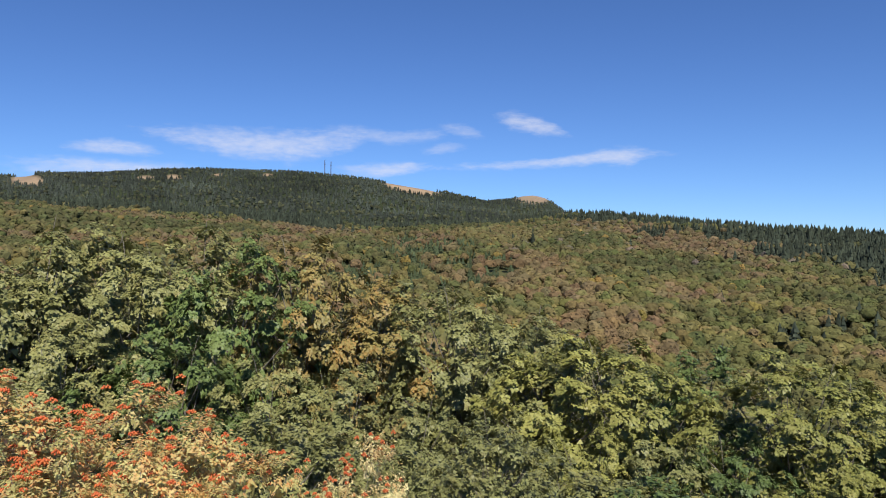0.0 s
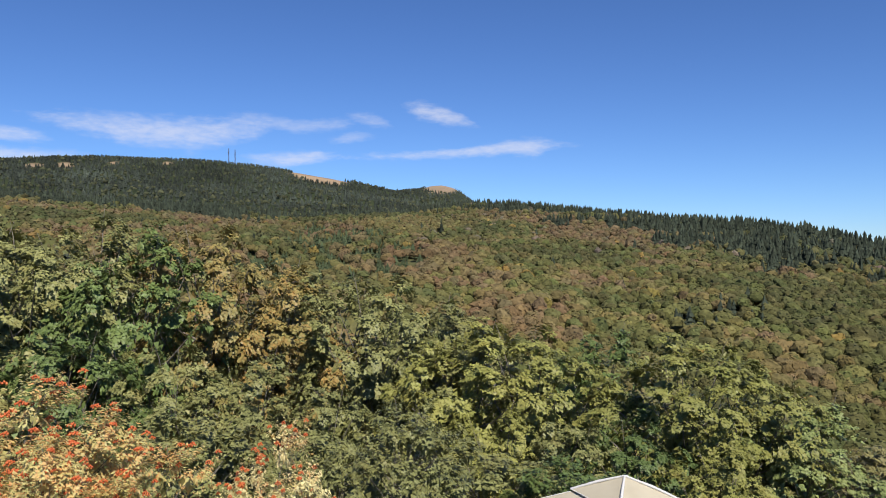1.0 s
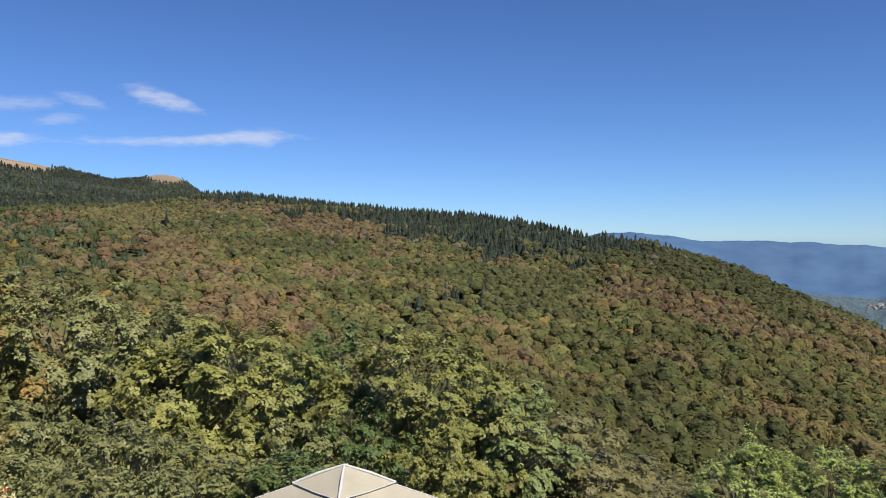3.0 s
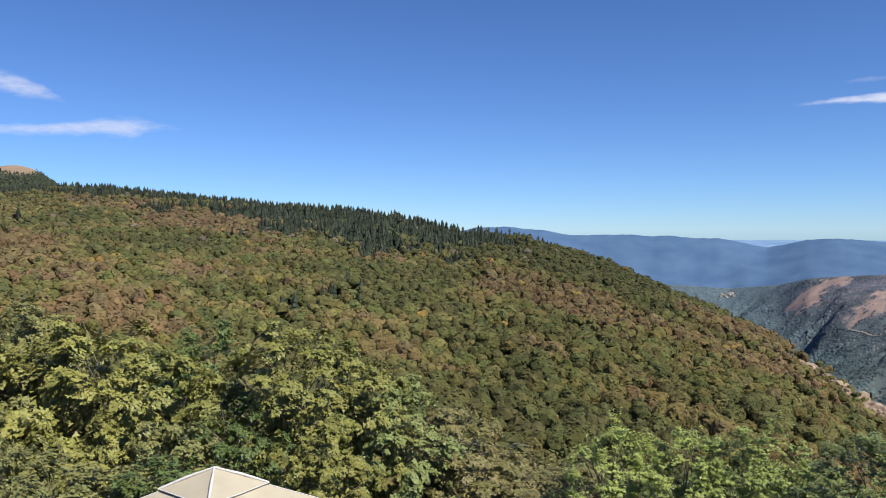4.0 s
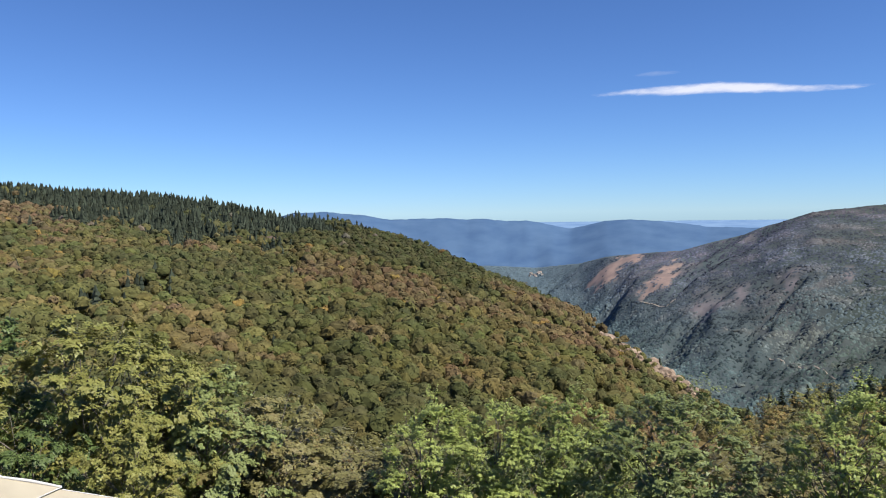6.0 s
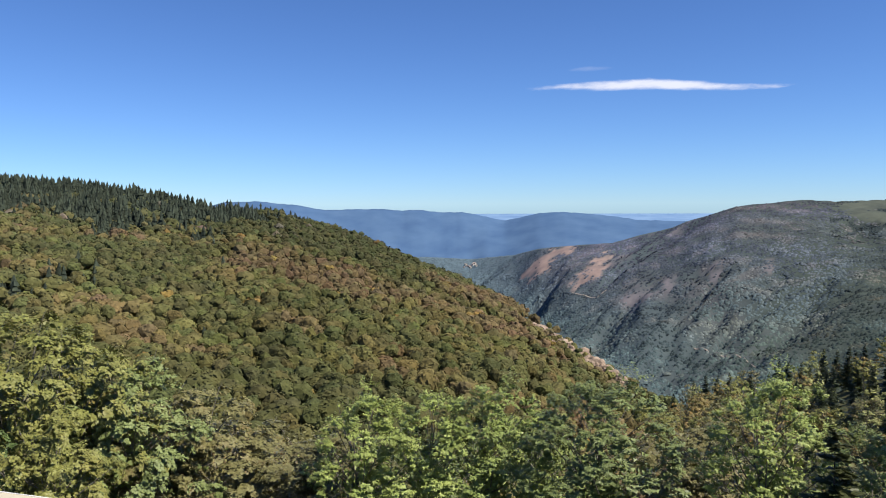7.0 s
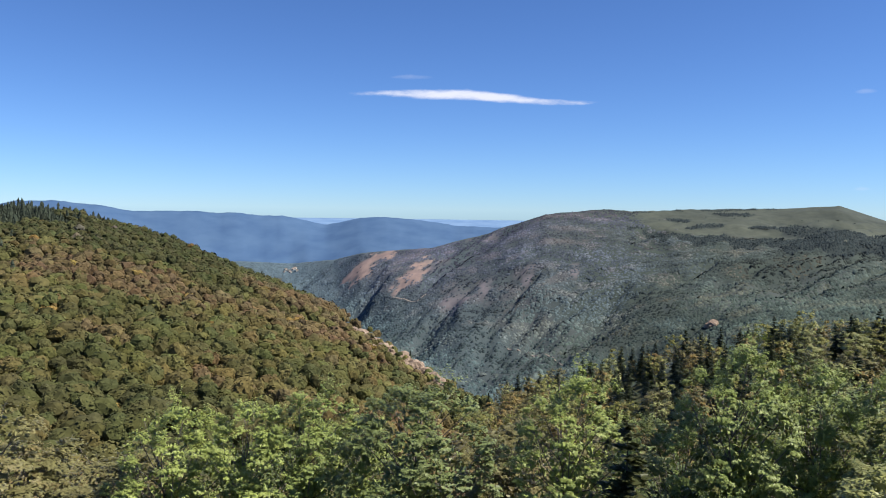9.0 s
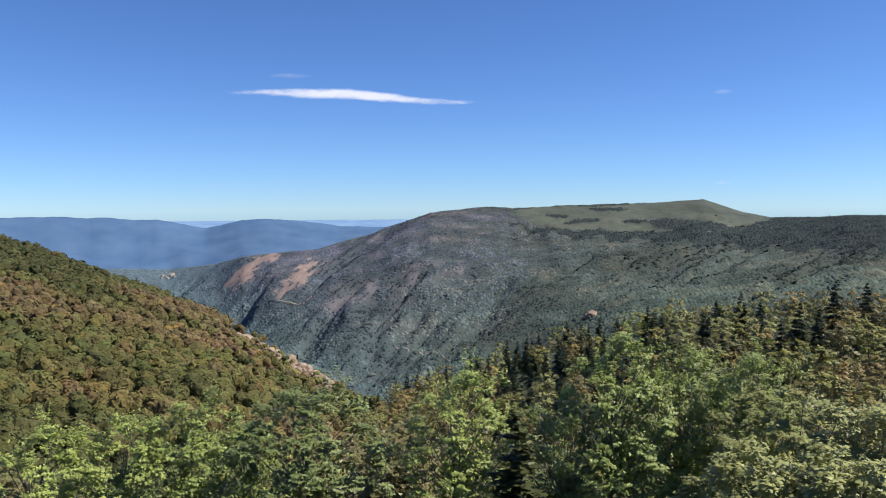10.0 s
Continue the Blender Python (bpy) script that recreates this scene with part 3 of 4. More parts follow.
P = np.stack([x[m], y[m], z[m]], 1)
hh = (5.5 + 8 * rng.random(m.sum()) ** 1.4) * np.where((crest_el - el)[m] < 2.2, np.interp(az[m], [20, 26, 38, 42], [1.0, 1.2, 1.1, 0.8]), 0.8)
hh = np.where(plantation[m], hh * 0.72, hh)
green = np.where(plantation[m][:, None], np.array((0.062, 0.08, 0.042)), CONIFER_GREEN)
sets = [conifer_cloud(P, hh * np.where(plantation[m], 0.36, 0.28), hh, green * rng.uniform(0.7, 1.4, (m.sum(), 1)), 4, 6)]
az2, r2, x2, y2 = scatter(9, 43, 700, 985, 9.0)
e2 = np.degrees(np.arctan2(land(az2, r2, False) + CANOPY - EYE, r2))
R9b = rings(az2)[0][9]
ok = (r2 < R9b * 1.02) & (by_bearing(CREST1, az2)[1] - e2 < np.interp(az2, [9, 20, 28, 36, 43], [0.35, 0.5, 1.3, 1.2, 0.4]))
ok &= rng.random(len(az2)) < 0.3 + 0.5 * np.clip((az2 - 22) / 5, 0, 1)
az2, r2, x2, y2 = az2[ok], r2[ok], x2[ok], y2[ok]
hh = (3.0 + 8.0 * rng.random(len(az2)) ** 1.7) * (0.85 + 0.5 * smooth_noise(x2, y2, 40, 2)).clip(0.5, 1.5) * np.interp(az2, [9, 22, 27, 33, 38], [0.5, 0.55, 1.15, 1.2, 0.9])
sets.append(conifer_cloud(np.stack([x2, y2, land(az2, r2)], 1), hh * 0.36, hh, CONIFER_GREEN * rng.uniform(0.6, 1.7, (len(az2), 1)), 4, 6))
stuff("conifer_forest", sets, "dark green conifer forest along the hill crest", "forest")

# conifers on the long mountain
az, r, x, y = scatter(-33, 12, 955, 2110, 10.6)
z = land(az, r)
bare = bare_top(az, np.degrees(np.arctan2(z - EYE, r)))
R12 = rings(az)[0][12]
keep = (rng.random(len(az)) > bare * 1.2) & (r < R12 * 1.02) & (r > rings(az)[0][9] * 1.02)
az, r, x, y, z = az[keep], r[keep], x[keep], y[keep], z[keep]
hh = rng.uniform(5.5, 11, len(az)) * np.where(r > 1800, 0.7, 1.0)
tint = smooth_noise(x, y, 150, 3)[:, None]
leafy = (rng.random(len(az)) < np.interp(r, [950, 1150, 1400], [0.55, 0.3, 0.12]))
cc = (CONIFER_GREEN * np.array((1.0, 0.97, 1.1)))[None] * (1 + 0.7 * tint) * rng.uniform(0.75, 1.35, (len(az), 1))
sets = [conifer_cloud(np.stack([x, y, z], 1)[~leafy], hh[~leafy] * 0.36, hh[~leafy], cc[~leafy], 3, 5)]
m = leafy
sets.append(crown_cloud(np.stack([x[m], y[m], z[m] + hh[m] * 0.5], 1), hh[m] * 0.42, hh[m] * 0.45, np.array((0.075, 0.08, 0.045)) * rng.uniform(0.6, 1.3, (m.sum(), 1)), 14))
stuff("mountain_forest", sets, "dense dark conifer forest covering the long mountain", "forest")

# scrub and woods on the mountain across the deep valley
az, r, x, y = scatter(48, 112, 800, 2950, 6.9)
R_, Z_ = rings(az)
keep = (r < R_[12] * 0.995) & (r > R_[9] * 1.3)
az, r, x, y = az[keep], r[keep], x[keep], y[keep]
high = ((r - R_[11][keep]) / (R_[12] - R_[11])[keep]).clip(0, 1)
z = land(az, r)
el = np.degrees(np.arctan2(z - EYE, r))
dens, patch = smooth_noise(x, y, 170, 4), smooth_noise(x, y, 60, 3)
wood = (dark_wood(az, el + 0.1 * patch) > 0.5) | ((r > 0.985 * rings(az)[0][12]) & (az > 81.5) & (az < 92) & (patch > -0.1))
crag = smooth_noise(x, y, 26, 3)
open_land = np.clip(pale_face(az, el) * 2.2 + 2.6 * crag - 0.2, 0, 0.92) * (pale_face(az, el) > 0.01) + 0.8 * np.clip(scree(az, el) + 1.2 * crag - 0.1, 0, 1) * (scree(az, el) > 0.02) + meadow(az, el) * 0.985
keep = wood | (rng.random(len(az)) < np.clip(0.97 + dens * 0.7, 0.62, 1) - open_land)
az, r, x, y, z, dens, patch, high, wood, el = (q[keep] for q in (az, r, x, y, z, dens, patch, high, wood, el))
bearing = lambda px, py: land(np.degrees(np.arctan2(px, py)), np.hypot(px, py))
gx, gy = (bearing(x + 5, y) - z) / 5, (bearing(x, y + 5) - z) / 5
rr = rng.uniform(3.0, 5.4, len(az)) * np.where(rng.random(len(az)) < 0.12, 1.3, 1.0)
# haze tinted into the colours: bluer to the left, palest at the far end
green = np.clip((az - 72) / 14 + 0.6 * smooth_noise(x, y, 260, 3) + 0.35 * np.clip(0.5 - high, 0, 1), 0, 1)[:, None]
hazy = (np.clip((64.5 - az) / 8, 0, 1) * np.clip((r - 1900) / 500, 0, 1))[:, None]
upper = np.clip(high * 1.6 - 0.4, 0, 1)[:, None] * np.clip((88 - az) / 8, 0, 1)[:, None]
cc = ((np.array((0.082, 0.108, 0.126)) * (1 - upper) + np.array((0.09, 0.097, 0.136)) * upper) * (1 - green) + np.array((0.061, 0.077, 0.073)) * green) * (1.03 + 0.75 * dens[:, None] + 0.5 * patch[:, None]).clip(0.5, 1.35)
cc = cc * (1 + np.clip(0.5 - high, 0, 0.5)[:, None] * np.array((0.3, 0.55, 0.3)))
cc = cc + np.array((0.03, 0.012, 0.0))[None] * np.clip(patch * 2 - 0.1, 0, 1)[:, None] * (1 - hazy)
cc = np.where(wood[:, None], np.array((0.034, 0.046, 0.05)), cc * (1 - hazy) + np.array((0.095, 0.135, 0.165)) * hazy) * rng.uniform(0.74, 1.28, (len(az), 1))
tall = rr * np.where(wood, rng.uniform(0.4, 1.0, len(az)), rng.uniform(0.18, 0.55, len(az)) * np.interp(high, [0.2, 0.6], [1.7, 1.0]))
stuff("mountain_scrub", [dome_cloud(np.stack([x, y, z + rr * 0.1], 1), rr * np.where(wood, 0.75, 1.0), tall, cc, np.clip(gx, -1.2, 1.2), np.clip(gy, -1.2, 1.2), 5)], "grey-green scrub and dark woods on the far mountainside, tinted with haze blue", "scrub", True)


# ---- trees near the terrace ----
def leaf_tris(o, axis, nor, length, width):
    """Small leaves as single blades."""
    side = unit(np.cross(axis, nor))
    L, W = length[:, None], width[:, None]
    return np.stack([o + side * W * 0.55, o + axis * L, o - side * W * 0.55 + axis * L * 0.25], 1).reshape(-1, 3)


def berry_cluster_mesh(seed, beads=13):
    """A domed bunch of small round berries."""
    g = np.random.default_rng(seed)
    bm = bmesh.new()
    for k in range(beads):
        q, w = 0.052 * math.sqrt((k + 0.5) / beads), k * 2.4 + g.uniform(-0.3, 0.3)
        at = Vector((q * math.cos(w), q * math.sin(w), 0.03 - 9 * q * q + g.uniform(-0.008, 0.008)))
        ring = [bm.verts.new(at + Vector((0.0145 * math.cos(i * 1.2566 + w), 0.0145 * math.sin(i * 1.2566 + w), 0.003))) for i in range(5)]
        tip, base = bm.verts.new(at + Vector((0, 0, 0.0145))), bm.verts.new(at - Vector((0, 0, 0.0135)))
        for i in range(5):
            bm.faces.new((ring[i], ring[(i + 1) % 5], tip))
            bm.faces.new((ring[(i + 1) % 5], ring[i], base))
    for f in bm.faces:
        f.smooth = True
    me = bpy.data.meshes.new("rowan_fruit")
    bm.to_mesh(me)
    bm.free()
    me.materials.append(BERRY)
    return me


CLUSTERS = [berry_cluster_mesh(s) for s in (1, 2, 3)]


def broadleaf(name, seed, lobes=60, sprays=12, leaves=26, leaf=0.15, spread=3.4, height=12.0, low=0.05, lobe=0.23, flat=0.85, droop=0.35, pointed=0.0, berries=0, limbs=1.0, wide=0.7, back=0.3, full=0.0, inner=10, boughs=0, cluster=0.12):
    """A broad-leaved tree: trunk with limbs, crown of many separate boughs, each thick with sprays of leaves."""
    g = np.random.default_rng(seed)
    thing = new(name)
    mid_z, half = height * (0.5 + low / 2), height * (1 - low) / 2
    boughs = boughs or lobes
    k = np.arange(boughs) + 0.5
    phi, ct = k * 2.399 + g.uniform(0, 6) + g.normal(0, 0.25, boughs), 1 - 1.85 * k / boughs
    st = np.sqrt(np.clip(1 - ct * ct, 0, 1))
    d = np.stack([st * np.cos(phi), st * np.sin(phi), ct], 1)
    # some boughs reach out, others stay back, so that gaps open between them
    fac = np.where(np.arange(boughs) % 3 == 0, g.uniform(0.35 + 0.3 * full, 0.6 + 0.15 * full, boughs), g.uniform(0.66 + 0.16 * full, 1.0, boughs))
    prof = 1 - pointed * np.clip(d[:, 2], 0, 1) * 0.5
    lc = d * np.stack([spread * fac * prof, spread * fac * prof, half * np.clip(fac + 0.05, 0, 0.93)], 1) + (0, 0, mid_z)
    if boughs < lobes:
        # each bough carries several clumps that hang from its end
        own = np.arange(lobes) % boughs
        off = g.normal(0, 1, (lobes, 3)) * spread * cluster * (1, 1, 0.8)
        off[:, 2] -= droop * 0.5 * np.hypot(off[:, 0], off[:, 1])
        lc = lc[own] + off
    lr = g.uniform(0.7, 1.3, lobes) * spread * lobe
    squash = np.array((1, 1, flat))
    lean = g.normal(0, 0.25, 2) * height / 12
    top = height * 0.72
    spine = lambda h: np.array([lean[0] * math.sin(h / top * 2.2), lean[1] * math.sin(h / top * 2.7), h])
    paths = [[(spine(top * i / 6), 0.02 * height * (1 - i / 7) ** 1.1 + 0.01) for i in range(7)]]
    for c, rad in list(zip(lc, lr))[: int(lobes * limbs)]:
        h0 = float(np.clip(c[2] - g.uniform(0.04, 0.18) * height - 0.35 * math.hypot(c[0], c[1]), height * 0.08, top * 0.95))
        a, b = spine(h0), c + g.normal(0, 0.01 * height, 3)
        bend = (a + b) / 2 + (0, 0, -0.1 * np.linalg.norm(b - a)) + g.normal(0, 0.01 * height, 3)
        r0 = 0.0055 * height * (1 - 0.6 * h0 / height)
        paths.append([(a, r0), (bend, r0 * 0.62), (b, r0 * 0.35), (b + unit(c - a) * rad * 0.8, 0.005)])
    V, F = tubes(paths, 5 if limbs == 1.0 else 4)
    part("trunk", mesh_from("trunk", V, F, [BARK], smooth=True), thing)
    # sprays of leaves over each bough, layered and drooping
    n = lobes * sprays
    rep = lambda q: np.repeat(q, sprays, axis=0)
    out = rep(unit((lc - (0, 0, mid_z - half * 0.3)) * (1, 1, 0.7)))
    u = unit(g.normal(size=(n, 3)) * 0.8 + out * 0.7 + (0, 0, 0.6))
    o = rep(lc) + u * rep(lr)[:, None] * g.uniform(0.5, 0.95, (n, 1)) * squash
    o_spray = o
    sd = unit(u * (1, 1, 0.35) + out * 0.6 + g.normal(0, 0.25, (n, 3)) - (0, 0, droop))
    sn = unit(np.cross(np.cross(sd, (0, 0, 1.0)), sd) + g.normal(0, 0.2, (n, 3)) + u * 0.6)
    ss = unit(np.cross(sd, sn))
    L = g.uniform(0.6, 1.1, n) * rep(lr) * 0.95
    t = g.random((n, leaves))
    w = g.uniform(-1, 1, (n, leaves)) * (1 - 0.6 * t) * 0.5
    p = o[:, None] + sd[:, None] * (t * L[:, None])[..., None] + ss[:, None] * (w * L[:, None])[..., None] + sn[:, None] * (g.normal(0, 0.06, (n, leaves)) * L[:, None])[..., None]
    # leaf blades face out of the crown and hang with their tips down
    ln = unit((out * 0.55 + u * 0.75 + sn * 0.35)[:, None] + (0, 0, 0.25) + g.normal(0, 0.3, (n, leaves, 3)))
    ax = sd[:, None] * 0.5 + ss[:, None] * np.sign(w)[..., None] * 0.5 + g.normal(0, 0.4, (n, leaves, 3)) - (0, 0, 0.2 + 0.5 * droop)
    ax = unit(ax - ln * np.sum(ax * ln, axis=2, keepdims=True))
    ll = leaf * g.uniform(0.7, 1.3, (n, leaves))
    # fewer leaves on the +y side, planted facing away from the camera
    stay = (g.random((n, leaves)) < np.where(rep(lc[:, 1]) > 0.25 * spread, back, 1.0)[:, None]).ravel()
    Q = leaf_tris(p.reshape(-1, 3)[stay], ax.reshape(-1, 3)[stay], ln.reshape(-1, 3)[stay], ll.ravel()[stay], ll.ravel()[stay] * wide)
    # large shaded leaves deep inside the crown
    m = int(lobes * 6)
    u = unit(g.normal(size=(m, 3)))
    o = u * g.uniform(0.1, 0.55, (m, 1)) * (spread, spread, half) + (0, 0, mid_z)
    il = np.full(m, spread * 0.065)
    deep = leaf_tris(o, unit(g.normal(size=(m, 3))), unit(u + g.normal(0, 0.4, (m, 3))), il, il)
    # shaded leaves inside each bough
    m = lobes * inner
    u = unit(g.normal(size=(m, 3)))
    o = np.repeat(lc, inner, axis=0) + u * np.repeat(lr, inner)[:, None] * g.uniform(0.0, 0.42, (m, 1)) * squash - (0, 0, 0.1 * leaf)
    il = np.minimum(np.repeat(lr, inner) * 0.5, leaf * 1.9)
    Q = np.concatenate([Q, deep, leaf_tris(o, unit(g.normal(size=(m, 3))), unit(u + g.normal(0, 0.4, (m, 3))), il, il)])
    part("crown", mesh_from("crown", Q, np.arange(len(Q)).reshape(-1, 3), [BEECH_OLIVE]), thing)
    for i in g.choice(n, berries, replace=False) if berries else ():
        c = o_spray[i] + sd[i] * L[i] * 0.85 + sn[i] * 0.06
        part("rowan_fruit", CLUSTERS[int(i) % 3], thing, "round head of orange-red fruit", Matrix.Translation(c) @ Euler((0, 0, float(w[i, 0]) * 6)).to_matrix().to_4x4() @ Matrix.Diagonal((0.9 + 0.5 * float(t[i, 0]), 0.9 + 0.5 * float(t[i, 1]), 1.0 + 0.5 * float(t[i, 2]), 1)))
    return thing


def conifer(name, seed, height=14.0, radius=2.4, whorls=18, per=7, twigs=5):
    """A conifer: straight trunk, drooping whorls of needle-covered branches."""
    g = np.random.default_rng(seed)
    thing = new(name)
    V, F = tubes([[((0, 0, height * i / 5), 0.16 * (1 - i / 5.2)) for i in range(6)]], 6)
    part("trunk", mesh_from("trunk", V, F, [DARK_BARK], smooth=True), thing)
    h = np.repeat(np.linspace(0.08, 0.985, whorls), per) + g.normal(0, 0.012, whorls * per)
    n = len(h)
    w = g.uniform(0, 6.283, n)
    length = radius * np.clip(1.02 - h, 0.03, 1) ** 0.85 * g.uniform(0.65, 1.2, n)
    d = unit(np.stack([np.cos(w), np.sin(w), -0.25 + 0.55 * h], 1))
    o = np.stack([0 * h, 0 * h, h * height], 1)
    t = np.linspace(0.12, 1.0, twigs)[None] + g.normal(0, 0.03, (n, twigs))
    side = unit(np.cross(d, (0, 0, 1.0)))
    Q = []
    for s in (-1, 1, 0):
        p = o[:, None] + d[:, None] * (t * length[:, None])[..., None] - np.array((0, 0, 1.0)) * (0.16 * length[:, None] * t ** 2)[..., None]
        ax = unit(d[:, None] * 0.9 + s * side[:, None] * 0.85 + g.normal(0, 0.2, (n, twigs, 3)) + (0, 0, -0.1 if s else 0.25))
        ll = (length[:, None] * 0.5 * (1.05 - 0.6 * t) + 0.25) * g.uniform(0.7, 1.2, (n, twigs))
        nor = unit(np.array((0, 0, 1.0)) + g.normal(0, 0.4, (n, twigs, 3)))
        Q.append(leaf_tris(p.reshape(-1, 3), ax.reshape(-1, 3), nor.reshape(-1, 3), ll.ravel(), ll.ravel() * 0.85))
    Q = np.concatenate(Q)
    part("crown", mesh_from("crown", Q, np.arange(len(Q)).reshape(-1, 3), [NEEDLES]), thing)
    return thing


def plant(proto, az, r, top_angle, width, mat, label, category, group, turn, lean=0.0, base_height=12.0, base_spread=3.4):
    """A copy of a tree at bearing and distance, its top at the angle seen from the terrace."""
    foot = place(az, r, -0.05)
    h = EYE + r * math.tan(radians(top_angle)) - foot.z
    ob = copy_thing(proto, Matrix.Identity(4))
    ob.matrix_basis = Matrix.Translation(foot) @ Euler((radians(lean), 0, turn)).to_matrix().to_4x4() @ Matrix.Diagonal((width / base_spread / 2, width / base_spread / 2, h / base_height, 1))
    for c in ob.children:
        if c.name.startswith("crown"):
            c.material_slots[0].link = "OBJECT"
            c.material_slots[0].material = mat
    return tagged(ob, label, category, group)


def discard(proto):
    for o in [*proto.children_recursive, proto]:
        bpy.data.objects.remove(o)


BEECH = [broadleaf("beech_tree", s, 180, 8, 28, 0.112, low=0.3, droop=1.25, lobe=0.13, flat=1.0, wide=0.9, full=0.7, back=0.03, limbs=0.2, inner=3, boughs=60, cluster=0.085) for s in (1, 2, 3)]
LOW_BEECH = [broadleaf("beech_tree", s, 40, 9, 14, 0.22, droop=0.5, lobe=0.24, limbs=0.5, wide=0.85) for s in (4, 5)]
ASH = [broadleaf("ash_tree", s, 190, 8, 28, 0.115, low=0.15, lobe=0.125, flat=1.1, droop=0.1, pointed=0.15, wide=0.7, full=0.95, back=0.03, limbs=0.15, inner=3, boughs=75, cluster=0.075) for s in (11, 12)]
LOW_ASH = [broadleaf("ash_tree", s, 42, 11, 18, 0.18, lobe=0.24, flat=0.95, droop=0.25, wide=0.6, limbs=0.5) for s in (13, 14)]
NEAR_TREES = [
    (-33, 33, 2.2, 8.5, "o"), (-28.8, 31, 1.7, 6.5, "o"), (-25.2, 33, 2.2, 6.5, "o"), (-21.3, 31, 2.0, 6.5, "o"), (-18.3, 34, 2.0, 6.5, "o"),
    (-14.6, 30, 1.55, 6.0, "g"), (-10, 31, 2.2, 5.6, "r"), (-5.8, 31, -1.6, 6.5, "r"), (-1.8, 32, -2.0, 6.5, "o"), (2.4, 30, -1.7, 6.0, "o"),
    (6.2, 29, -4.4, 6.0, "o"), (9.0, 27, -5.3, 5.6, "y"), (13.4, 27, -5.6, 5.8, "y"), (18.6, 29, -6.2, 5.0, "g"), (24.3, 26, -6.2, 5.6, "Y"),
    (28.3, 26, -7.6, 4.6, "Y"), (32.4, 26, -10.6, 4.6, "G"), (36.4, 27, -12.5, 4.8, "b"), (41, 27, -15.4, 5.4, "b"), (45.4, 26, -16.2, 5.0, "b"),
    (49.1, 23, -13.9, 3.2, "l"), (54.2, 23, -13.9, 3.4, "l"), (58.6, 23, -13.3, 3.6, "l"), (62.4, 25, -14.8, 3.0, "l"), (67.6, 22, -12.5, 4.3, "d"),
    (73.5, 26, -15.4, 4.2, "b"), (78.7, 22.5, -11.6, 3.5, "l"), (86.8, 23, -13.6, 3.4, "d"), (90.5, 22, -8.8, 3.5, "l"), (95.4, 23, -9.7, 3.0, "l"),
    (98.9, 23, -9.4, 3.3, "l"), (103.4, 21, -11.7, 4.4, "s"), (108, 21, -12.0, 5.0, "s"), (113, 24, -9.5, 5.0, "d"),
    # shorter trees in front of the tall ones
    (-26.5, 26, -4.5, 4.8, "o"), (-20, 25, -5.2, 4.8, "g"), (-12.5, 25, -6.6, 4.2, "o"), (-7.6, 24, -8.2, 4.4, "o"), (-2.6, 24, -10.0, 3.8, "o"), (4.6, 24, -11.0, 3.6, "o"), (10.8, 23, -12.5, 3.4, "y"), (16.4, 23, -12.5, 3.4, "o"), (21, 23, -12.5, 3.2, "g"), (27, 22.5, -13.5, 3.2, "Y"),
    # a second row behind, lower down the slope
    (-23, 39, 0.8, 7, "o"), (-16.5, 38, 0.6, 7, "o"), (-12.3, 37, -0.4, 7, "o"), (-3.8, 38, -3.6, 7, "o"),
    (4.5, 36, -5.2, 6.5, "o"), (11.2, 35, -7.0, 6.5, "o"), (16, 34, -7.8, 6.5, "o"), (21.6, 33, -8.2, 6, "b"), (30.4, 33, -11.2, 5.5, "b"), (38.6, 34, -15.0, 5.5, "b"), (43, 34, -16.8, 5.5, "b"), (51.6, 30, -17.2, 4, "d"),
    (56.2, 30, -17.2, 4, "d"), (64.0, 30, -17.0, 4, "d"), (71.8, 30, -16.6, 4, "b"), (75.4, 29, -15.8, 4, "b"), (82, 29, -15.8, 4, "b"), (84.8, 28, -15.6, 4, "d"), (93, 27, -11.5, 4.4, "d"), (97.2, 27, -11.2, 4.4, "d"), (101, 27, -12.0, 4.6, "s"),
    # low growth at the foot of the terrace
    (-12, 19, -12.5, 4.4, "o"), (-1, 18.5, -15.0, 4.0, "o"), (10, 19, -15.5, 4.2, "o"), (17, 18, -16.5, 4.0, "g"), (101, 17, -16.5, 3.4, "s"), (106, 17, -16.0, 3.6, "s"),
]
LOOKS = {
    "o": (BEECH, BEECH_OLIVE, "beech tree with olive-green early autumn leaves on the slope", "beech_tree"),
    "y": (BEECH, BEECH_YELLOW, "beech tree with sunlit yellow-olive leaves on the slope", "beech_tree"),
    "Y": (BEECH, BEECH_YELLOW, "bright yellow-green beech tree below the terrace", "beech_tree"),
    "g": (BEECH, BEECH_GREEN, "dark green beech tree among the olive ones", "beech_tree"),
    "G": (BEECH, ASH_DEEP, "rounded fresh green maple tree below the terrace", "maple_tree"),
    "r": (BEECH, BEECH_ORANGE, "beech tree with orange-tinged autumn leaves on the slope", "beech_tree"),
    "b": (BEECH, BEECH_BROWN, "brownish olive tree with thinning leaves on the slope", "beech_tree"),
    "l": (ASH, ASH_LIGHT, "light green ash tree in sunlight below the terrace", "ash_tree"),
    "d": (ASH, ASH_DEEP, "mid-green ash tree below the terrace", "ash_tree"),
    "s": (ASH, SHRUB_PALE, "pale yellow-green willow bush below the terrace", "willow_bush"),
}
bush = broadleaf("shrub", 31, 70, 12, 24, 0.085, spread=1.5, height=4.0, lobe=0.18, flat=0.9, droop=0.0, wide=0.7, full=1.0)
rnd = random.Random(5)
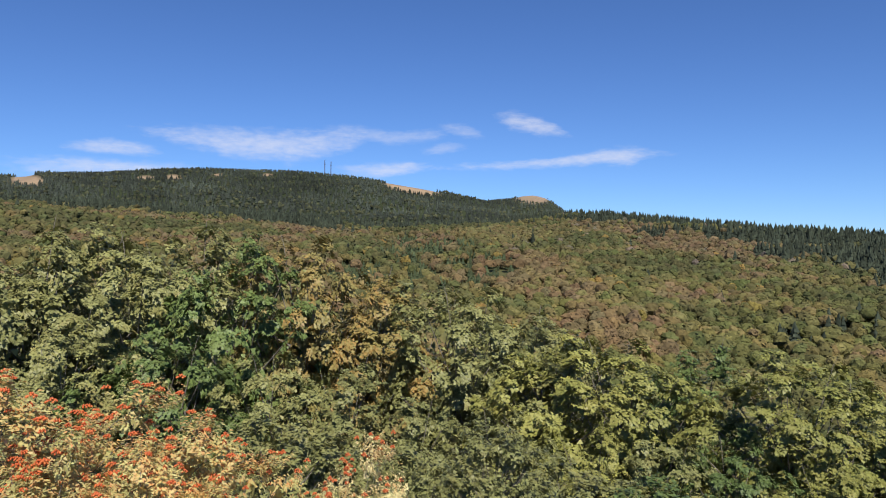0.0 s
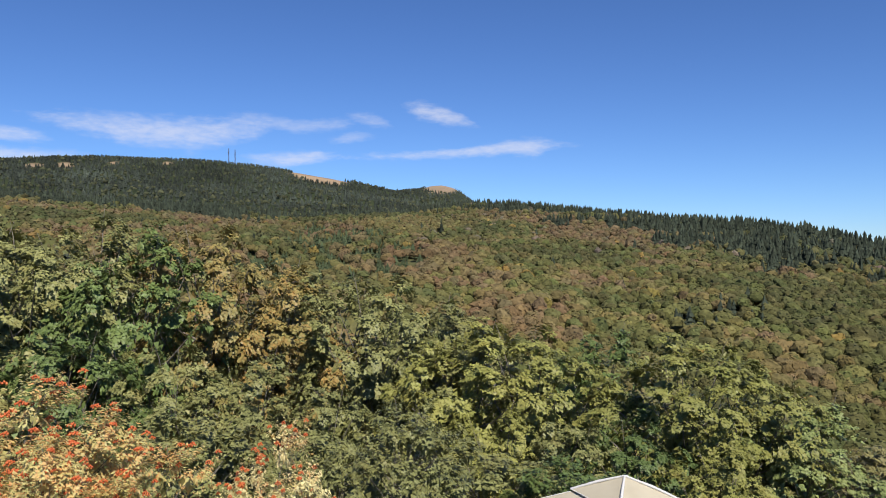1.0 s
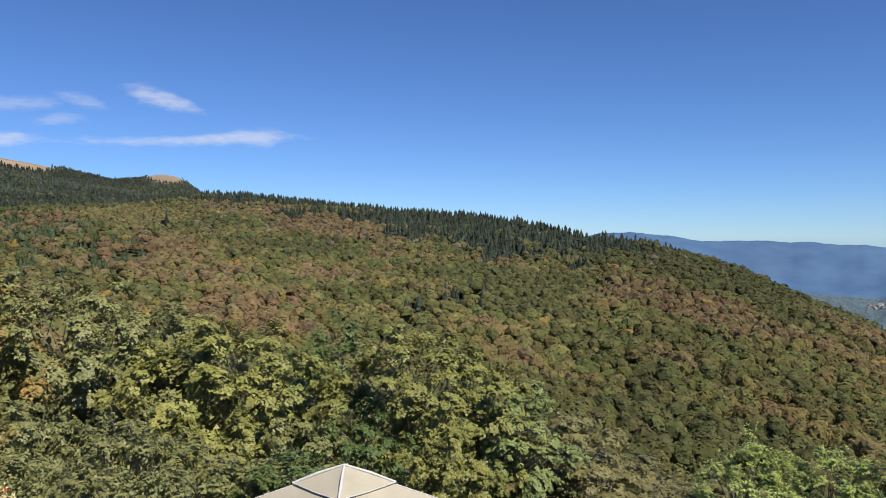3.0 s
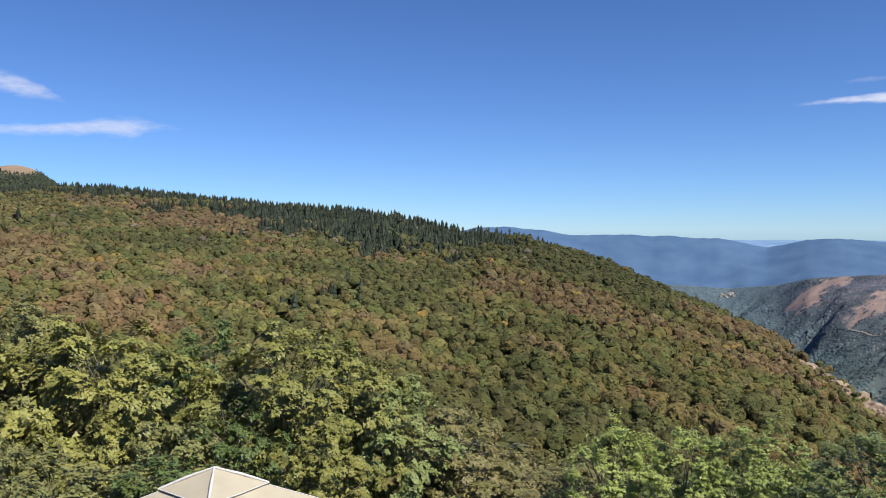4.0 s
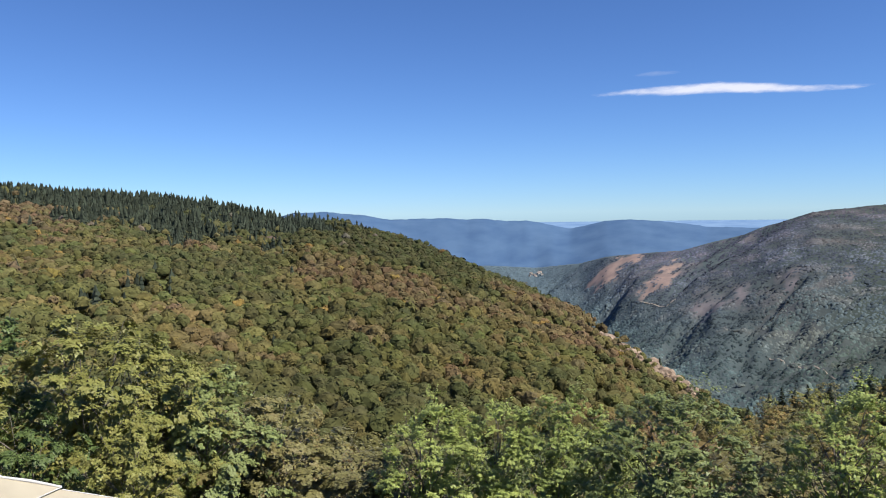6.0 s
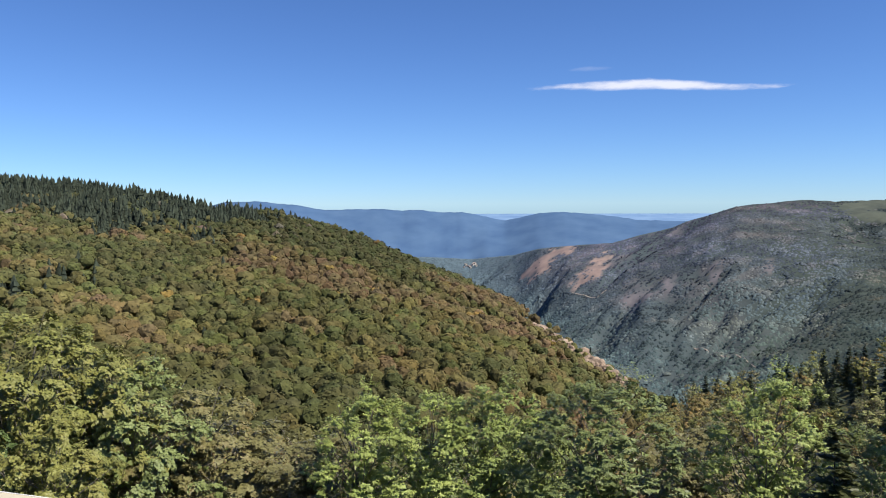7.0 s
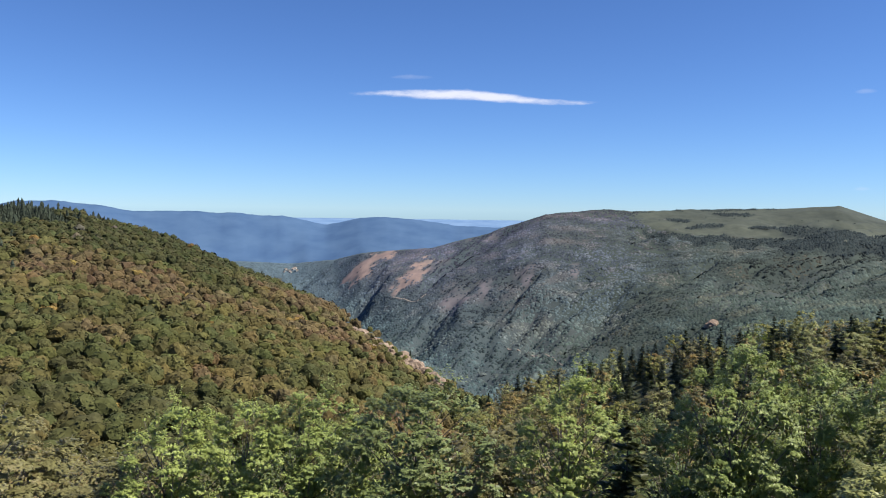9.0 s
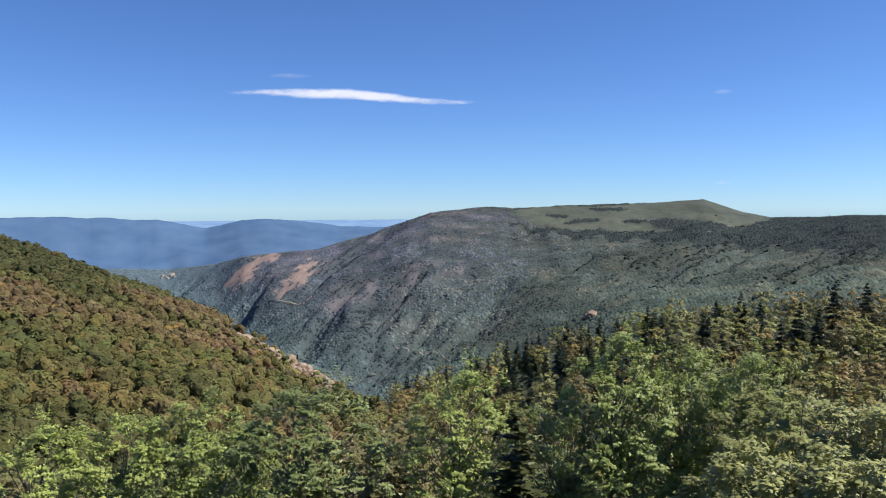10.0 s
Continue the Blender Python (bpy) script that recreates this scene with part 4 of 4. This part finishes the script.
for i, (a, d, top, width, key) in enumerate(NEAR_TREES):
    protos, mat, label, cat = LOOKS[key]
    if 44 <= i < 65:
        protos = LOW_BEECH if protos is BEECH else LOW_ASH
    if i >= 65:
        plant(bush, a, d, top, width, mat, "low bush at the foot of the terrace slope", "bush", "bushes below the terrace", -radians(a) + rnd.uniform(-0.6, 0.6), 0, 4.0, 1.5)
        continue
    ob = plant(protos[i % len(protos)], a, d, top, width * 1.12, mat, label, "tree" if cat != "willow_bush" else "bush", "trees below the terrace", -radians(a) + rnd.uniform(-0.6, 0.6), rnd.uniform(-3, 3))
    ob.name = cat
for p in BEECH + ASH + LOW_BEECH + LOW_ASH:
    discard(p)

# rowans with berries beside the terrace, a rounded shrub
ROWAN = [broadleaf("rowan_tree", s, 64, 14, 34, 0.07, spread=1.8, height=4.0, lobe=0.19, flat=0.9, droop=0.1, wide=0.5, berries=240) for s in (21, 22)]
for i, (a, d, top, width, mat, label) in enumerate([
        (-30.5, 9.6, -9.2, 3.2, ROWAN_LEAF, "rowan tree full of orange-red berries beside the terrace"), (-24.2, 9.2, -10.4, 3.0, ROWAN_LEAF, "rowan tree full of orange-red berries beside the terrace"),
        (-17.6, 9.0, -12.6, 2.4, ROWAN_LEAF, "rowan tree with yellowing leaves and red berries"), (-28, 8.2, -13.0, 2.2, ROWAN_LEAF, "rowan tree with yellowing leaves and red berries"), (-21.5, 8.0, -14.0, 2.0, ROWAN_LEAF, "rowan tree with yellowing leaves and red berries"), (-6.6, 8.4, -14.6, 1.5, CREAM_LEAF, "small rowan with cream-yellow leaves and few berries")]):
    plant(ROWAN[i % 2], a, d, top, width, mat, label, "rowan", "rowans by the terrace", -radians(a) + (i % 2) * 0.5, 0, 4.0, 1.8)
for p in ROWAN:
    discard(p)
plant(bush, 3.8, 13, -13.0, 2.1, BEECH_OLIVE, "rounded olive-green shrub below the terrace", "shrub", "shrubs", 0.4, 0, 4.0, 1.5)
plant(bush, -1.5, 14, -15.4, 1.8, BEECH_OLIVE, "rounded olive-green shrub below the terrace", "shrub", "shrubs", 2.4, 0, 4.0, 1.5)
discard(bush)

# ---- wooded spur on the other side: conifers and autumn trees ----
PINE = [conifer("conifer", s) for s in (41, 42)]
plant(PINE[0], 83.0, 20, -15.0, 2.6, NEEDLES_OLIVE, "thin olive-green young conifer with bare tip", "conifer", "", 0.3, 0, 14.0, 2.4)
SPUR_CON = [(71.2, 330, 9), (72.6, 300, 12), (73.4, 295, 13), (74.2, 290, 12), (75.0, 300, 10), (76.4, 280, 10), (77.6, 275, 9), (78.2, 270, 13), (79.6, 262, 10), (81.0, 258, 12), (81.8, 250, 11), (82.5, 240, 12), (83.4, 246, 10)]
g4 = np.random.default_rng(4)
for _ in range(95):
    a = g4.uniform(77, 93) if g4.random() < 0.8 else g4.uniform(93, 99)
    SPUR_CON.append((a, g4.uniform(0.62, 0.97) * by_bearing(CREST1, np.array([a]))[0][0], g4.uniform(8, 13)))
for a, d, h in ((99.4, 150, 11), (100.3, 152, 13), (101.4, 160, 14), (102.6, 170, 11), (103.6, 175, 15), (105.4, 180, 13), (107.5, 180, 12), (96.3, 160, 9)):
    SPUR_CON.append((a, d, h))
for a, d, h in SPUR_CON:
    foot = place(a, d, -0.3)
    ob = copy_thing(PINE[int(g4.integers(2))], Matrix.Translation(foot) @ Euler((0, 0, g4.uniform(0, 6.28))).to_matrix().to_4x4())
    ob.scale = (h / 14 * 1.3, h / 14 * 1.3, h / 14)
    tagged(ob, "dark green conifer on the wooded spur", "conifer", "conifers on the spur")
for p in PINE:
    discard(p)
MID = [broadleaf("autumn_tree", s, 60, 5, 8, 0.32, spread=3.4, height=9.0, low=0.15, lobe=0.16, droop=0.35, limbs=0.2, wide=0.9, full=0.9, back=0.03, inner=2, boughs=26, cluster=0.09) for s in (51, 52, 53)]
saz, sr, sx, sy = scatter(68.5, 114, 62, 300, 6.8)
sR = rings(saz)[0][9]
ok = (sr < sR * 1.01) & (sr > np.interp(saz, [70, 90, 100, 114], [0.62, 0.5, 0.36, 0.3]) * sR)
saz, sr = saz[ok], sr[ok]
ok = ~((saz > 76.5) & (saz < 89.5) & (sr > 0.7 * sR[ok]) & (g4.random(len(saz)) < 0.75))
saz, sr = saz[ok], sr[ok]
order = g4.permutation(len(saz))[:240]
for i in order:
    a, d = saz[i], sr[i]
    roll = g4.random()
    foot = place(a, d, -0.2)
    mat, label = ((BEECH_ORANGE, "orange and yellow autumn tree on the spur"), (BEECH_YELLOW, "yellow-green autumn tree on the spur"), (SHRUB_PALE, "pale olive-green tree on the spur"), (BEECH_BROWN, "brownish autumn tree on the spur"))[0 if roll < 0.36 else 1 if roll < 0.68 else 2 if roll < 0.84 else 3]
    s = g4.uniform(0.85, 1.25)
    ob = copy_thing(MID[int(g4.integers(3))], Matrix.Translation(foot) @ Euler((0, 0, -radians(a) + g4.uniform(-0.7, 0.7))).to_matrix().to_4x4())
    ob.scale = (s, s, s * g4.uniform(0.85, 1.1))
    for c in ob.children:
        if c.name.startswith("crown"):
            c.material_slots[0].link = "OBJECT"
            c.material_slots[0].material = mat
    tagged(ob, label, "tree", "autumn trees on the spur")
for p in MID:
    discard(p)


# ---- rocks ----
def boulder(name, seed, size):
    g = np.random.default_rng(seed)
    bm = bmesh.new()
    bmesh.ops.create_icosphere(bm, subdivisions=3, radius=1.0)
    off = Vector(g.uniform(-50, 50, 3))
    for v in bm.verts:
        n = noise.fractal(v.co * 1.1 + off, 0.8, 2.2, 5)
        q = noise.cell(v.co * 2.2 + off)
        v.co = Vector((v.co.x * size[0], v.co.y * size[1], v.co.z * size[2])) * (1 + 0.3 * n + 0.12 * q)
    me = bpy.data.meshes.new(name)
    bm.to_mesh(me)
    bm.free()
    me.materials.append(ROCK)
    return me


ROCKS = [boulder("rock", s, (6, 5, 4)) for s in (1, 2, 3, 4)]
for a, d, s in ((60.9, 505, 0.6), (61.5, 498, 0.8), (62.0, 488, 0.7), (62.6, 492, 0.6), (63.1, 476, 0.8), (63.8, 470, 0.7), (64.5, 466, 0.8), (65.1, 456, 0.7), (65.7, 452, 0.8), (66.3, 446, 0.7), (66.9, 438, 0.7), (67.4, 432, 0.6), (62.3, 462, 0.6), (63.4, 452, 0.5), (87.1, 1500, 1.8)):
    ob = new("rock", ROCKS[int(g4.integers(4))])
    ob.matrix_basis = Matrix.Translation(place(a, d, 1.2 * s)) @ Euler((g4.uniform(-0.4, 0.4), g4.uniform(-0.4, 0.4), g4.uniform(0, 6.28))).to_matrix().to_4x4() @ Matrix.Scale(s * 1.25, 4)
    tagged(ob, "pale weathered rock outcrop on the hillside", "rock", "rock outcrops")


# ---- masts on the long mountain ----
def lattice_mast(az, r, height):
    foot = place(az, r, -2.0)
    thing = new("radio_mast")
    thing.location = foot
    for k in range(3):
        w = k * 2.094
        part("leg", tube_mesh("leg", [[((1.5 * math.cos(w), 1.5 * math.sin(w), 0), 0.32), ((0.8 * math.cos(w), 0.8 * math.sin(w), height), 0.25)]], MAST, 6), thing)
    for i in range(12):
        h, q = height * i / 12, 1.5 - 0.7 * i / 12
        c = [(q * math.cos(k * 2.094 + (i % 2) * 0.0), q * math.sin(k * 2.094), h + (k % 2) * height / 12) for k in range(3)]
        part("brace", tube_mesh("brace", [[(c[0], 0.16), (c[1], 0.16)], [(c[1], 0.16), (c[2], 0.16)], [(c[2], 0.16), (c[0], 0.16)]], MAST, 4), thing)
    part("platform", box_mesh("platform", (3.4, 3.4, 0.8), MAST, 0.1), thing, m=pose(0, 0, height * 0.72))
    tagged(thing, "slim steel lattice radio mast on the mountain top", "radio mast", "radio masts")


lattice_mast(-8.85, 1960, 40)
lattice_mast(-8.4, 1960, 38)


# ---- houses far off ----
def house(az, r, w, d, h, turn, label):
    thing = new("house")
    thing.matrix_basis = Matrix.Translation(place(az, r, -1)) @ Euler((0, 0, radians(turn))).to_matrix().to_4x4()
    part("wall", box_mesh("wall", (w, d, h), PLASTER, 0.05), thing, m=pose(0, 0, h / 2))
    V = np.array([(-w / 2 - 0.5, -d / 2 - 0.5, h), (w / 2 + 0.5, -d / 2 - 0.5, h), (w / 2 + 0.5, d / 2 + 0.5, h), (-w / 2 - 0.5, d / 2 + 0.5, h), (-w / 2 - 0.5, 0, h + d * 0.3), (w / 2 + 0.5, 0, h + d * 0.3)])
    bm = bmesh.new()
    vs = [bm.verts.new(v) for v in V]
    for f in ((0, 1, 5, 4), (2, 3, 4, 5), (0, 4, 3), (1, 2, 5), (3, 2, 1, 0)):
        bm.faces.new([vs[i] for i in f])
    me = bpy.data.meshes.new("roof")
    bm.to_mesh(me)
    bm.free()
    me.materials.append(TILE)
    part("roof", me, thing)
    tagged(thing, label, "house", "far houses")


house(78.5, 1400, 20, 12, 9, 20, "pale stone house on the slope across the valley")
house(78.0, 1405, 12, 10, 6, -10, "pale stone house on the slope across the valley")
for i in range(8):
    house(55.7 + 0.14 * i + rnd.uniform(-0.05, 0.05), 2800 + rnd.uniform(-60, 60), rnd.uniform(8, 13), rnd.uniform(7, 9), rnd.uniform(4, 7), rnd.uniform(0, 90), "small pale village house in the far valley")


# ---- tracks cut into the mountainside ----
def track(pts, width):
    V = []
    n = 40
    P = np.array(pts, float)
    t = np.linspace(0, len(P) - 1, n)
    az_, r_ = np.interp(t, np.arange(len(P)), P[:, 0]), np.interp(t, np.arange(len(P)), P[:, 1])
    z_ = land(az_, r_) + 1.0
    for a, r, z in zip(az_, r_, z_):
        e = Vector((math.sin(radians(a)), math.cos(radians(a)), 0))
        V += [tuple(e * (r - width / 2) + Vector((0, 0, z - 0.5))), tuple(e * (r + width / 2) + Vector((0, 0, z + 1.5)))]
    F = [(2 * i, 2 * i + 1, 2 * i + 3, 2 * i + 2) for i in range(n - 1)]
    tagged(new("road", mesh_from("road", V, F, [TRACK])), "pale dirt track across the mountainside", "track", kind="structure")


track([(72.5, 1640), (74, 1600), (75.6, 1560), (77.2, 1480), (78.4, 1440)], 4.5)
track([(63.8, 2130), (64.8, 2080), (65.6, 2040), (66.3, 2060)], 7)


# ---- parasol on the lower terrace ----
def pyramid(name, half, rise, mat, thick=0.012, sag=0.03, div=8, hem=0.0):
    """A square canopy with slightly sagging panels."""
    bm = bmesh.new()
    corners = [Vector((half, 0, 0)), Vector((0, half, 0)), Vector((-half, 0, 0)), Vector((0, -half, 0))]
    apex = Vector((0, 0, rise))
    for k in range(4):
        a, b = corners[k], corners[(k + 1) % 4]
        grid = []
        for i in range(div + 1):
            row = []
            for j in range(i + 1):
                s, u = i / div, (j / i if i else 0)
                p = apex.lerp(a.lerp(b, u), s)
                p.z -= sag * math.sin(math.pi * u) * s
                row.append(bm.verts.new(p))
            grid.append(row)
        for i in range(div):
            for j in range(i + 1):
                bm.faces.new((grid[i][j], grid[i + 1][j], grid[i + 1][j + 1]))
                if j < i:
                    bm.faces.new((grid[i][j], grid[i + 1][j + 1], grid[i][j + 1]))
        if hem:
            low = [bm.verts.new(v.co - Vector((0, 0, hem))) for v in grid[div]]
            for j in range(div):
                bm.faces.new((grid[div][j], low[j], low[j + 1], grid[div][j + 1]))
    bmesh.ops.remove_doubles(bm, verts=bm.verts, dist=0.001)
    bmesh.ops.recalc_face_normals(bm, faces=bm.faces)
    me = bpy.data.meshes.new(name)
    bm.to_mesh(me)
    bm.free()
    for pl in me.polygons:
        pl.use_smooth = False
    me.materials.append(mat)
    return me


PAR_AZ, PAR_R, APEX = 20.3, 8.6, -1.02
px_, py_ = PAR_R * math.sin(radians(PAR_AZ)), PAR_R * math.cos(radians(PAR_AZ))
floor_z = ground_at(PAR_AZ, PAR_R)
parasol = new("parasol")
parasol.matrix_basis = Matrix.Translation((px_, py_, floor_z)) @ Euler((0, 0, radians(-90 - PAR_AZ - 5))).to_matrix().to_4x4()
top = APEX - floor_z
HALF, SLOPE = 2.1, 0.345
canopy = part("canopy", pyramid("canopy", HALF, HALF * SLOPE, CANVAS, hem=0.18), parasol, "beige canvas canopy", pose(0, 0, top - 0.025 - HALF * SLOPE))
cap = part("vent_cap", pyramid("vent_cap", 0.6, 0.6 * SLOPE, CANVAS, sag=0.012), parasol, "beige vent cap with white hem", pose(0, 0, top - 0.6 * SLOPE))
for k in range(4):
    w, w2 = k * math.pi / 2, (k + 1) * math.pi / 2
    c0, c1 = Vector((0.6 * math.cos(w), 0.6 * math.sin(w), 0.004)), Vector((0.6 * math.cos(w2), 0.6 * math.sin(w2), 0.004))
    midp = (c0 + c1) / 2 - Vector((0, 0, 0.012))
    part("hem", tube_mesh("hem", [[(c0, 0.006), (midp, 0.007), (c1, 0.006)]], TRIM, 6), cap, "white stitched hem")
    part("ridge_seam", tube_mesh("ridge_seam", [[(Vector((0, 0, 0.6 * SLOPE + 0.006)), 0.012), (c0 * 0.5 + Vector((0, 0, 0.3 * SLOPE + 0.014)), 0.018), (c0, 0.014)]], TRIM, 6), cap, "white ridge seam")
    o0 = Vector((0.6 * math.cos(w), 0.6 * math.sin(w), (HALF - 0.6) * SLOPE + 0.004))
    o1 = Vector((HALF * math.cos(w), HALF * math.sin(w), 0.004))
    part("ridge_seam", tube_mesh("ridge_seam", [[(o0, 0.006), (o1, 0.006)]], TRIM, 6), canopy, "pale ridge seam")
    part("rib", tube_mesh("rib", [[(Vector((0, 0, top - 0.12)), 0.013), (Vector((HALF * math.cos(w), HALF * math.sin(w), top - 0.1 - HALF * SLOPE)), 0.011)]], STEEL, 6), parasol)
    part("strut", tube_mesh("strut", [[(Vector((0, 0, top - 0.95)), 0.012), (Vector((1.1 * math.cos(w), 1.1 * math.sin(w), top - 0.12 - 1.1 * SLOPE)), 0.01)]], STEEL, 6), parasol)
part("pole", tube_mesh("pole", [[(Vector((0, 0, 0.05)), 0.03), (Vector((0, 0, top - 0.05)), 0.03)]], STEEL, 12), parasol, "grey metal pole")
part("base_plate", box_mesh("base_plate", (0.7, 0.7, 0.1), CONCRETE, 0.02), parasol, "square concrete foot", pose(0, 0, 0.05))
tagged(parasol, "square beige canvas parasol with vent cap, open", "parasol")


# ---- clouds ----
def cloud_material(name, scale, stretch, lo, hi, glow):
    m, tree, b = material(name, 1.0, 0.0)
    tc, mp, n = tree.nodes.new("ShaderNodeTexCoord"), tree.nodes.new("ShaderNodeMapping"), tree.nodes.new("ShaderNodeTexNoise")
    mp.inputs["Scale"].default_value = stretch
    n.inputs["Scale"].default_value, n.inputs["Detail"].default_value, n.inputs["Roughness"].default_value = scale, 7, 0.6
    tree.links.new(tc.outputs["Object"], mp.inputs[0])
    tree.links.new(mp.outputs[0], n.inputs["Vector"])
    at = tree.nodes.new("ShaderNodeAttribute")
    at.attribute_name = "cover"
    add = tree.nodes.new("ShaderNodeMath")
    add.operation = "MULTIPLY_ADD"
    tree.links.new(n.outputs["Fac"], add.inputs[0])
    add.inputs[1].default_value = 1.2
    sub = tree.nodes.new("ShaderNodeMath")
    sub.operation = "SUBTRACT"
    tree.links.new(at.outputs["Fac"], sub.inputs[0])
    sub.inputs[1].default_value = 0.68
    tree.links.new(sub.outputs[0], add.inputs[2])
    rg = tree.nodes.new("ShaderNodeMapRange")
    rg.interpolation_type = "SMOOTHSTEP"
    rg.inputs["From Min"].default_value, rg.inputs["From Max"].default_value = lo, hi
    rg.inputs["To Max"].default_value = glow[1]
    tree.links.new(add.outputs[0], rg.inputs["Value"])
    em, tr, ms = tree.nodes.new("ShaderNodeEmission"), tree.nodes.new("ShaderNodeBsdfTransparent"), tree.nodes.new("ShaderNodeMixShader")
    em.inputs[0].default_value, em.inputs[1].default_value = (0.86, 0.88, 1.0, 1), glow[0]
    tree.links.new(rg.outputs[0], ms.inputs[0])
    tree.links.new(tr.outputs[0], ms.inputs[1])
    tree.links.new(em.outputs[0], ms.inputs[2])
    tree.links.new(ms.outputs[0], tree.nodes["Material Output"].inputs[0])
    return m


def cloud(line, mat, label, r=4750):
    """A wisp of high cloud along (bearing, angle, half thickness in degrees); dense in its middle, thin at its rim."""
    P = np.array(line, float)
    n, rows = 40, 9
    t = np.linspace(0, len(P) - 1, n)
    a, e, w = (np.interp(t, np.arange(len(P)), P[:, k]) for k in range(3))
    V, C = [], []
    for i in range(n):
        along = math.sin(math.pi * i / (n - 1)) ** 0.8
        for j in range(rows):
            v = 2 * j / (rows - 1) - 1
            el_, az_ = radians(e[i] + v * w[i]), radians(a[i])
            rr = r + 40 * v
            V.append((rr * math.cos(el_) * math.sin(az_), rr * math.cos(el_) * math.cos(az_), EYE + rr * math.sin(el_)))
            C.append([along * (1 - v * v) ** 1.3] * 3)
    F = [(i * rows + j, i * rows + j + 1, (i + 1) * rows + j + 1, (i + 1) * rows + j) for i in range(n - 1) for j in range(rows - 1)]
    ob = new("cloud", mesh_from("cloud", V, F, [mat], np.array(C), smooth=True))
    ob.visible_shadow = False
    tagged(ob, label, "cloud", "clouds", "structure")


WISP = cloud_material("wispy_cloud", 0.011, (1, 1, 3.0), 0.0, 1.35, (0.72, 0.66))
THIN = cloud_material("thin_cloud", 0.014, (1, 1, 3.0), 0.0, 1.4, (0.72, 0.36))
FAINT = cloud_material("faint_cloud", 0.011, (1, 1, 3.0), 0.0, 1.3, (0.72, 0.16))
LENS = cloud_material("lens_cloud", 0.005, (1, 1, 3.5), 0.1, 0.9, (0.76, 0.92))
W = "thin white wisp of cloud in the blue sky"
cloud([(-31, 5.4, 0.9), (-26, 5.7, 0.9), (-21, 5.7, 0.7), (-17, 6.1, 0.3)], WISP, W)
cloud([(-27, 7.0, 0.5), (-23.5, 7.2, 0.7), (-20, 6.9, 0.5)], WISP, W)
cloud([(-23, 8.5, 0.3), (-19, 8.2, 1.0), (-15, 7.8, 1.5), (-11, 7.7, 1.6), (-7, 8.3, 1.1), (-5, 8.6, 0.4)], WISP, W)
cloud([(-10, 9.0, 0.4), (-7, 9.0, 0.7), (-4, 8.5, 0.7), (-0.5, 8.8, 0.6), (0.5, 8.8, 0.2)], THIN, W)
cloud([(-0.8, 9.5, 0.3), (1.5, 9.1, 0.7), (3.2, 8.7, 0.4)], THIN, W)
cloud([(-2, 7.5, 0.3), (0, 7.8, 0.6), (2, 8.0, 0.3)], THIN, W)
cloud([(3.4, 10.3, 0.3), (5, 9.9, 0.9), (6.8, 9.5, 0.9), (8.4, 9.1, 0.6), (9.8, 8.6, 0.15)], WISP, W)
cloud([(-9, 6.0, 0.5), (-5, 6.1, 0.8), (-2.4, 6.4, 0.6), (-0.5, 6.4, 0.3)], WISP, W)
cloud([(-2.4, 6.3, 0.2), (3, 6.5, 0.45), (8, 6.7, 0.5), (11.5, 7.1, 0.7), (13.6, 7.1, 1.0), (15, 7.3, 0.5), (17.5, 7.2, 0.2)], WISP, W)
cloud([(59.6, 8.35, 0.18), (64, 8.5, 0.38), (69, 8.45, 0.52), (72, 8.25, 0.48), (75, 7.98, 0.34), (79.6, 7.82, 0.18)], LENS, "long white lens-shaped cloud in the blue sky")
cloud([(63.2, 9.65, 0.1), (65, 9.7, 0.25), (66.8, 9.7, 0.1)], FAINT, W)
cloud([(95.4, 8.0, 0.1), (96, 8.05, 0.25), (96.9, 8.0, 0.1)], FAINT, W)
cloud([(95.6, 1.7, 0.1), (96.1, 1.75, 0.22), (96.8, 1.7, 0.1)], FAINT, W)
